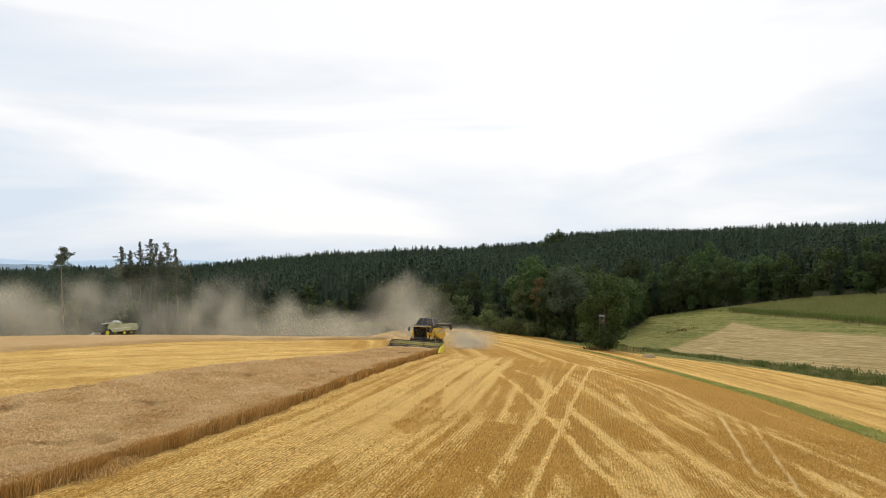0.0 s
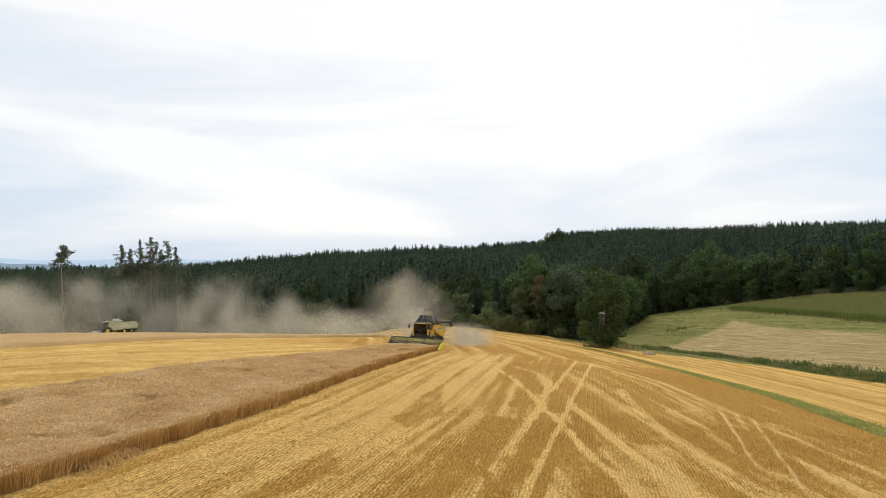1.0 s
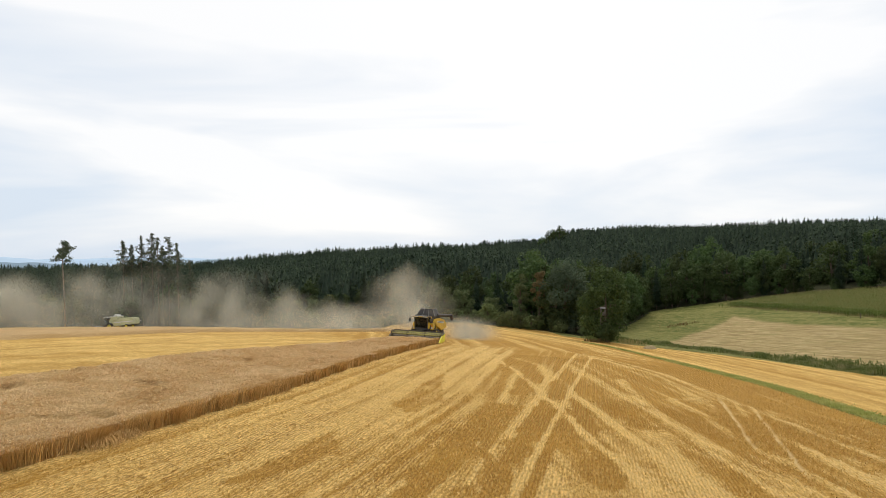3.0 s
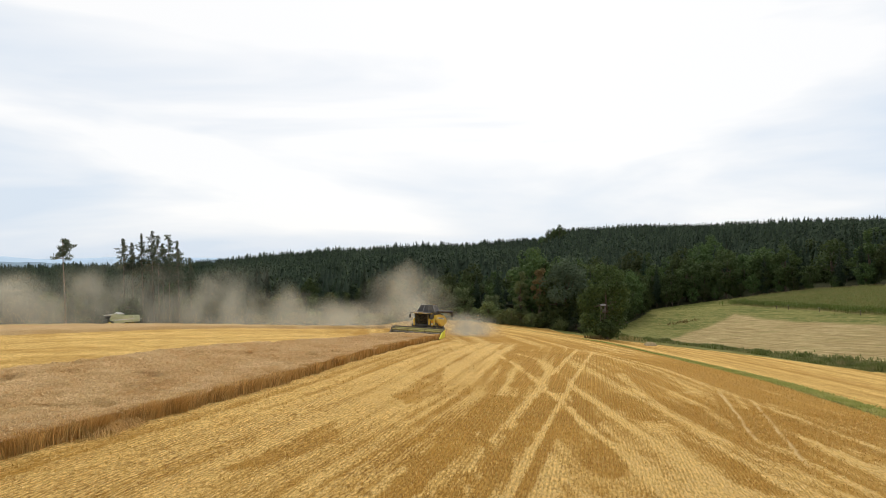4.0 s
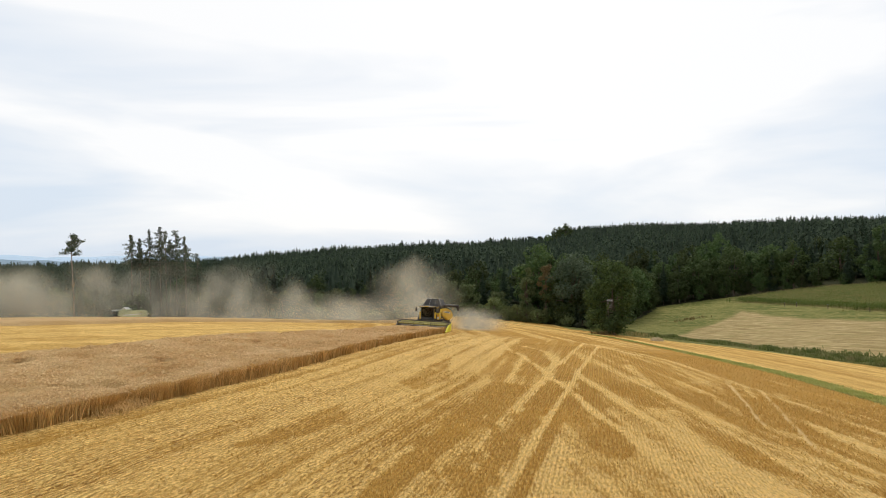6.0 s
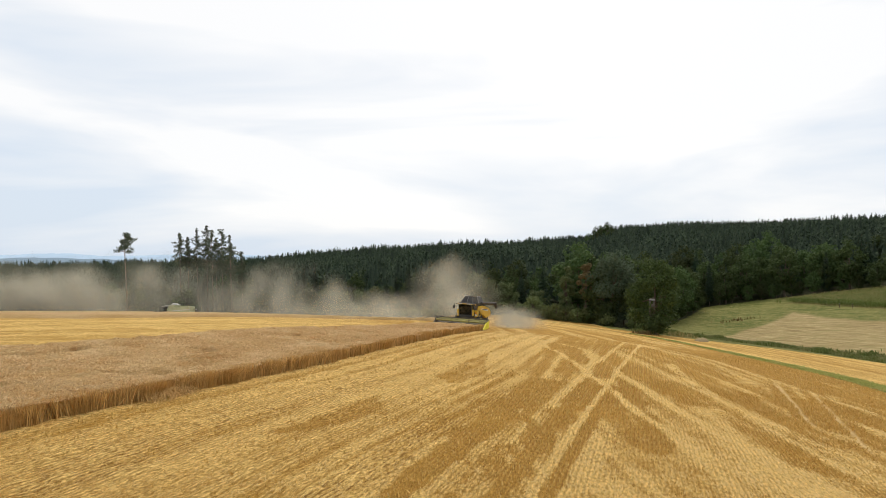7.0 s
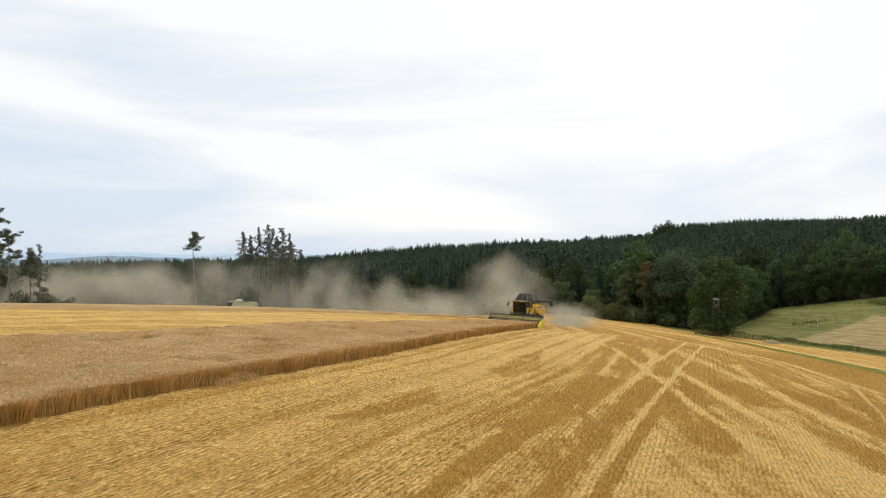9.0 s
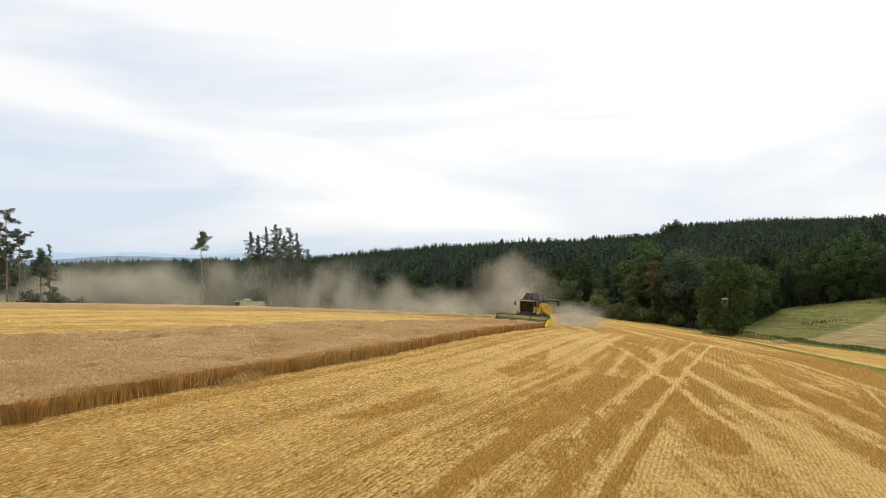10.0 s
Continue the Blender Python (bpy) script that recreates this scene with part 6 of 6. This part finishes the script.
def wheat_edge():
    rng = np.random.default_rng(51)
    n = 42000
    y = 11 + 60 * rng.uniform(size=n) ** 1.5
    depth = rng.uniform(size=n) ** 1.3 * 0.55
    x = crop_edge(y) - depth + 0.10
    lodged = 0.6 * np.exp(-((y - 21.6) / 0.8) ** 2) + 0.8 * np.exp(-((y - 14.2) / 0.4) ** 2) + 0.5 * np.exp(-((y - 24.6) / 0.4) ** 2)
    clump = 0.6 * vnoise(y * 1.7, x * 0, 52) + 0.4 * vnoise(y * 5.3, x * 0, 55)
    x = x + 0.34 * (clump - 0.5)
    lean = rng.normal(size=n) * 0.11 + 0.45 * (clump - 0.45) + lodged * rng.uniform(0, 0.28, n)
    h = CROP_TOP * rng.uniform(0.70, 1.04, n) * (0.86 + 0.28 * clump) * (1 - 0.15 * lodged * rng.uniform(0, 1, n))
    base = np.stack([x, y, ground_z(x, y)], 1)
    tip = base + np.stack([lean * h, (rng.normal(size=n) * 0.12 + 0.5 * (vnoise(y * 1.3, x * 0, 56) - 0.5)) * h - 0.12 * lodged, h * np.sqrt(np.clip(1 - lean ** 2, 0.05, 1))], 1)
    tip[:, 2] = np.maximum(tip[:, 2], base[:, 2] + 0.06)
    # a patch that the wind has thrown over the edge
    m = 700
    py = 21.6 + rng.normal(size=m) * 0.55
    px = crop_edge(py) - rng.uniform(-0.1, 0.5, m)
    pb = np.stack([px, py, ground_z(px, py) + rng.uniform(0.02, 0.4, m)], 1)
    fall = rng.uniform(0.15, 1.0, m)
    pt = pb + np.stack([0.2 + 0.45 * fall, rng.normal(size=m) * 0.35 - 0.15, 0 * fall], 1)
    pt[:, 2] = ground_z(pt[:, 0], pt[:, 1]) + rng.uniform(0.05, 0.45, m) * (1.1 - fall)
    base, tip = np.concatenate([base, pb]), np.concatenate([tip, pt])
    y, lean, lodged = np.concatenate([y, py]), np.concatenate([lean, -0.6 * np.ones(m)]), np.concatenate([lodged, 0.3 * np.ones(m)])
    v, f = strips(base, tip, 0.011 + 0.0005 * y, np.stack([-0.10 * lean, 0 * y, 0.05 + 0.10 * lodged], 1), rng)
    tagged(part("wheat_stalks", raw_mesh("wheat_stalks", v, f), STALK), "upright straw-coloured wheat stalks along the cut edge", "wheat", kind="stuff")
    # ears over the top of the crop
    n = 300000
    y = 9 + 60 * rng.uniform(size=n) ** 1.25
    s = rng.uniform(size=n) ** 0.8
    x = crop_back(y) * (1 - s) + crop_edge(y) * s
    keep = (x > -0.85 * y - 9) & (vnoise(x * 2.3, y * 2.3, 57) + 0.5 * rng.uniform(size=n) > 0.42)
    x, y = x[keep], y[keep]
    n = len(x)
    z = ground_z(x, y) + CROP_TOP - 0.10 + 0.18 * (vnoise(x * 1.3, y * 1.3, 41) - 0.5) - 0.32 * step(0.80, 0.92, vnoise(x * 0.8, y * 0.9, 43))
    base = np.stack([x, y, z], 1)
    drift = np.stack([vnoise(x * 0.5, y * 0.5, 53) - 0.5, vnoise(x * 0.5, y * 0.5, 54) - 0.5], 1) * 0.16
    tip = base + np.concatenate([rng.normal(size=(n, 2)) * 0.06 + drift, rng.uniform(0.02, 0.10, (n, 1))], 1)
    a = rng.normal(size=(n, 3))
    a[:, 2] = 0
    a *= ((0.026 + 0.0008 * y) * 0.5 / np.linalg.norm(a, axis=1))[:, None]
    v = np.stack([base - a * 0.6, base + a * 0.6, tip + a, tip - a + [0, 0, 0.02]], 1).reshape(-1, 3)
    f = np.arange(4 * n).reshape(-1, 4)
    tagged(part("wheat_ears", raw_mesh("wheat_ears", v, f), EAR), "ripe nodding wheat ears over the standing crop", "wheat", kind="stuff")


wheat_edge()


straw_heap(34.4, 93.2)


# ---- stubble and straw ----
def stubble():
    rng = np.random.default_rng(61)
    xs, ys = [], []
    for y, every in ((np.arange(7.8, 36, 0.11), 1), (np.arange(36, 62, 0.22), 2)):
        for c in np.arange(-24, 24, 0.165 * every):
            yy = y + rng.uniform(-0.25, 0.25, len(y))
            x = c + 0.265 * yy
            ok = (x > crop_edge(yy) + 0.15) & (x < verge(yy) - 1.6) & (np.abs(x) < 1.0 * yy + 6)
            xs.append(x[ok]), ys.append(yy[ok])
    x, y = np.concatenate(xs), np.concatenate(ys)
    keep = rng.uniform(size=len(x)) < np.clip(1.05 - 1.3 * straw_map(x, y), 0.02, 0.9) * (1 - rut_map(x, y)) * np.where(x < tram(y, 1) - 2.2, 0.55, 1.0)
    x, y = x[keep], y[keep]
    n = len(x)
    x = x + rng.normal(size=n) * 0.012
    base = np.stack([x, y, ground_z(x, y) - 0.02], 1)
    tip = base + np.stack([rng.normal(size=n) * 0.04, rng.normal(size=n) * 0.04, rng.uniform(0.06, 0.13, n)], 1)
    a = rng.normal(size=(n, 3))
    a[:, 2] = 0
    a *= (0.012 + 0.0005 * y)[:, None] / np.linalg.norm(a, axis=1, keepdims=True)
    v = np.stack([base - a, base + a, tip + a * 0.8, tip - a * 0.8], 1).reshape(-1, 3)
    tagged(part("stubble", raw_mesh("stubble", v, np.arange(4 * n).reshape(-1, 4)), STUBBLE), "short cut stubble standing in rows", "stubble", kind="stuff")
    # loose straw lying on it
    n = 480000
    y = 7.8 + 70 * rng.uniform(size=n) ** 1.45
    x = rng.uniform(-1, 1, n) * (0.95 * y + 6)
    ok = (x > crop_edge(y) + 0.1) & (x < verge(y) - 2)
    x, y = x[ok], y[ok]
    ok = rng.uniform(size=len(x)) < np.clip((straw_map(x, y) - 0.3) * 2.2, 0.02, 1) * (1.1 - 0.7 * vnoise(x * 3.4, y * 2.3, 62)) * (1 - rut_map(x, y))
    x, y = x[ok], y[ok]
    n = len(x)
    along = rng.normal(size=n) * 0.45 + np.where(x < tram(y, 1), 1.33, 1.57)
    ln = rng.uniform(0.05, 0.16, n) * (0.42 + 0.006 * y)
    lift = rng.uniform(0.015, 0.04, n) + 0.05 * (straw_map(x, y) - 0.4) * step(90, 40, y)
    d = np.stack([np.cos(along) * ln, np.sin(along) * ln, rng.normal(size=n) * 0.25 * ln], 1)
    c = np.stack([x, y, ground_z(x, y) + lift], 1)
    side = np.stack([-np.sin(along), np.cos(along), rng.normal(size=n) * 0.3], 1) * (0.002 + 0.00026 * y)[:, None]
    bow = np.stack([0 * x, 0 * x, rng.uniform(0.0, 0.03, n)], 1)
    v = np.stack([c - d - side, c - d + side, c + d + side, c + d - side + bow], 1).reshape(-1, 3)
    tagged(part("loose_straw", raw_mesh("loose_straw", v, np.arange(4 * n).reshape(-1, 4)), STRAW), "pale loose straw scattered in swaths on the stubble", "straw", kind="stuff")


stubble()


# ---- grass, weeds, maize ----
def tufts(name, x, y, height, width, lean, material, label, category, seed):
    rng = np.random.default_rng(seed)
    n = len(x)
    base = np.stack([x, y, ground_z(x, y) - 0.03], 1)
    tip = base + np.stack([rng.normal(size=n) * lean, rng.normal(size=n) * lean, np.ones(n)], 1) * (height * rng.uniform(0.5, 1.2, n))[:, None]
    v, f = strips(base, tip, width * np.ones(n), np.stack([0 * x, 0 * x, 0.1 * height * np.ones(n)], 1), rng)
    tagged(part(name, raw_mesh(name, v, f), material), label, category, kind="stuff")


def grasses():
    rng = np.random.default_rng(71)
    n = 20000
    y = 24 + 72 * rng.uniform(size=n) ** 1.2
    half = np.interp(y, [0, 40, 60, 75, 84, 96, 150], [1.5, 1.3, 0.9, 0.3, 0.35, 0.3, 0.4])
    x = verge(y) + rng.normal(size=n) * half * 0.55
    tufts("verge_grass", x, y, 0.13 + 0.08 * vnoise(x, y, 72), 0.035 + 0.0004 * y, 0.35, GRASS, "fresh green grass strip between the stubble fields", "grass", 72)
    # weeds on the bank
    pts = np.array(BANK_LINE, float)
    seg = rng.integers(0, len(pts) - 1, 26000)
    s = rng.uniform(size=26000)
    p = pts[seg] * (1 - s)[:, None] + pts[seg + 1] * s[:, None]
    x, y = p[:, 0] + rng.normal(size=len(p)) * 1.7, p[:, 1] + rng.normal(size=len(p)) * 1.7
    ok = y > strip_end(x) - 0.5
    x, y = x[ok], y[ok]
    tufts("bank_weeds", x, y, 0.22 + 0.80 * vnoise(x * 0.45, y * 0.45, 73) ** 2, 0.13, 0.3, WEED, "tall rough weeds and grass along the field bank", "weeds", 73)
    # rough meadow above the bank
    n = 2600
    x, y = rng.uniform(28, 100, n), rng.uniform(95, 202, n)
    ok = (y < wood_edge(x) + 3) & (y > strip_end(x) + 2) & ~inside(x, y, HAY_FIELD) & ~inside(x, y, CORN_FIELD)
    x, y = x[ok], y[ok]
    tufts("meadow_grass", x, y, 0.10 + 0.16 * vnoise(x * 0.3, y * 0.3, 74) ** 2, 0.14, 0.5, MEADOW, "uneven yellow-green meadow grass on the slope", "grass", 74)
    n = 70
    x, y = 68.5 + rng.normal(size=n) * 2.4, 160 + rng.normal(size=n) * 1.3
    tufts("dock_patch", x, y, 0.7, 0.16, 0.2, DOCK, "brown seeding dock plants in the meadow", "weeds", 75)

    n = 130
    x, y = 34.6 + rng.normal(size=n) * 1.3, 104.6 + rng.normal(size=n) * 1.2
    tufts("dry_weeds", x, y, 0.85, 0.10, 0.25, TASSEL, "tall bleached grass beside the field tree", "weeds", 76)
    n = 110
    x, y = 27.0 + rng.normal(size=n) * 0.9, 100.2 + rng.normal(size=n) * 0.8
    tufts("rusty_weeds", x, y, 0.7, 0.12, 0.25, DOCK, "reddish brown weeds at the foot of the field tree", "weeds", 77)


grasses()


def maize():
    rng = np.random.default_rng(81)
    gx, gy = np.meshgrid(np.arange(90, 150, 0.75), np.arange(80, 196, 0.42))
    x, y = gx.ravel() + rng.normal(size=gx.size) * 0.06, gy.ravel() + rng.normal(size=gx.size) * 0.08
    ok = inside(x, y, CORN_FIELD) & (y < wood_edge(x) - 1.5) & (x < 0.86 * y + 8)
    x, y = x[ok], y[ok]
    n = len(x)
    z = ground_z(x, y)
    h = 1.72 * rng.uniform(0.85, 1.1, n) * (0.92 + 0.16 * vnoise(x * 0.15, y * 0.15, 82))
    base = np.stack([x, y, z], 1)
    pieces = [strips(base, base + np.stack([rng.normal(size=n) * 0.08, rng.normal(size=n) * 0.08, h], 1), np.full(n, 0.06), np.zeros((n, 3)), rng)]
    for k in range(6):
        a = rng.uniform(0, 2 * np.pi, n)
        root = base + np.stack([0 * x, 0 * x, h * (0.2 + 0.125 * k)], 1)
        reach = rng.uniform(0.4, 0.75, n)
        tip = root + np.stack([np.cos(a) * reach, np.sin(a) * reach, rng.uniform(-0.1, 0.3, n)], 1)
        pieces.append(strips(root, tip, np.full(n, 0.12), np.stack([0 * x, 0 * x, 0.22 + 0 * x], 1), rng))
    v, f = joined(pieces)
    tagged(part("maize_field", raw_mesh("maize_field", v, f), CORN), "tall green maize standing in rows by the wood", "maize", kind="stuff")
    top = base + np.stack([0 * x, 0 * x, h - 0.05], 1)
    pieces = [strips(top, top + np.stack([rng.normal(size=n) * 0.12, rng.normal(size=n) * 0.12, rng.uniform(0.2, 0.35, n)], 1), np.full(n, 0.07), np.zeros((n, 3)), rng) for k in range(2)]
    v, f = joined(pieces)
    tagged(part("maize_tassels", raw_mesh("maize_tassels", v, f), TASSEL), "straw-coloured tassels on top of the maize", "maize", kind="stuff")


maize()


# ---- dust behind the machines ----
def dust(puffs, seed, label):
    """A drifting cloud of soft-edged whorls of dust. puffs: centre over the ground, spread, thickness, whorl size."""
    rng = np.random.default_rng(seed)
    c, r = [], []
    for centre, sd, thick, size in puffs:
        count = int(thick * 2 * math.pi * sd[0] * sd[2] / (DUST_ALPHA * 0.26 * math.pi * size * size))
        g = rng.normal(size=(count, 3))
        g = np.where(np.abs(g) > 1.8, g * 0.45, g)
        c.append(np.array(centre) + g * sd)
        r.append(size * rng.uniform(0.6, 1.4, count))
    c, r = np.concatenate(c), np.concatenate(r)
    # curl the cloud into wisps
    c[:, 0] += 2.0 * (vnoise(c[:, 0] * 0.22, c[:, 2] * 0.3, 93) - 0.5)
    c[:, 2] += 2.0 * (vnoise(c[:, 0] * 0.25, c[:, 1] * 0.25, 95) - 0.5)
    floor = ground_z(c[:, 0], c[:, 1])
    c[:, 2] = floor + np.abs(c[:, 2]) + 0.1
    n = len(c)
    # each whorl is a bent round flake, thick in the middle and gone at its rim
    e3 = rng.normal(size=(n, 3)) * 0.24 + [0, 1, 0]
    e3 /= np.linalg.norm(e3, axis=1, keepdims=True)
    e1 = np.cross(e3, rng.normal(size=(n, 3)))
    e1 /= np.linalg.norm(e1, axis=1, keepdims=True)
    e2 = np.cross(e3, e1)
    v, soft = [c[:, None]], [np.ones((n, 1))]
    for q, value in ((0.45, 0.55), (1.0, 0.0)):
        a = np.arange(8) * math.pi / 4
        ring = e1[:, None] * np.cos(a)[None, :, None] + e2[:, None] * np.sin(a)[None, :, None] * 0.75 + e3[:, None] * (0.15 * q * np.cos(2 * a))[None, :, None]
        v.append(c[:, None] + ring * (q * r)[:, None, None])
        soft.append(np.full((n, 8), value))
    v, soft = np.concatenate(v, 1), np.concatenate(soft, 1)
    v[:, :, 2] = np.maximum(v[:, :, 2], floor[:, None] + 0.05)
    k = np.arange(8)
    j = (k + 1) % 8
    tri = np.concatenate([np.stack([0 * k, 1 + k, 1 + j], 1), np.stack([1 + k, 9 + k, 9 + j], 1), np.stack([1 + k, 9 + j, 1 + j], 1)])
    me = raw_mesh("dust_cloud", v.reshape(-1, 3), (np.arange(n)[:, None, None] * 17 + tri[None]).reshape(-1, 3), True)
    mesh_attribute(me, "soft", soft.ravel())
    tagged(part("dust_cloud", me, DUST), label, "dust", kind="stuff")


near_dust = [((-3.5, 84, 1.8), (2.2, 4.0, 1.2), 0.75, 1.9), ((-5.0, 89, 4.0), (3.4, 5.0, 1.9), 1.0, 2.6), ((-6.2, 93, 6.6), (3.6, 5.0, 1.9), 0.6, 3.0), ((-7.2, 96, 9.2), (2.2, 3, 1.7), 0.2, 2.6),
             ((2.8, 82.5, 1.0), (1.6, 2.4, 1.1), 1.6, 1.5), ((5.0, 83.0, 0.7), (1.8, 2.4, 0.9), 1.4, 1.5), ((-11, 96, 2.2), (4.5, 4, 1.8), 0.7, 2.8), ((-17, 100, 1.6), (4.0, 4, 1.4), 0.5, 2.6)]
dust(near_dust, 91, "pale dust cloud billowing behind the yellow harvester")
bank = [((x * 1.05, (129 if x > -84 else 117) + 2 * math.sin(x), z), (sx, 4.5, sz), k * 2.0, 3.6) for x, z, sx, sz, k in
        ((-17, 1.2, 4, 1.2, 0.35), (-27, 2.8, 3.2, 2.2, 0.8), (-33, 5.2, 2.6, 2.8, 0.9), (-38, 2.8, 3.6, 1.9, 0.8), (-46, 4.2, 2.8, 2.8, 0.85), (-52, 2.2, 4.0, 1.6, 0.45), (-57, 4.6, 3.0, 2.6, 0.55),
         (-63, 2.4, 4.4, 1.8, 0.35), (-70, 5.4, 3.6, 3.0, 0.38), (-77, 2.6, 4.0, 1.8, 0.30), (-86, 5.8, 3.6, 2.8, 1.25), (-92, 4.6, 4.0, 2.8, 1.0), (-100, 6.8, 4.4, 3.2, 1.25), (-110, 5.6, 4.8, 3.0, 1.0), (-121, 4.4, 5.4, 2.4, 0.50), (-136, 4.0, 7.0, 2.4, 0.50),
         (-62, 5.4, 13.0, 5.2, 0.52), (-100, 5.6, 17.0, 5.2, 0.88))]
dust(bank, 92, "long drifting bank of pale harvest dust before the wood")
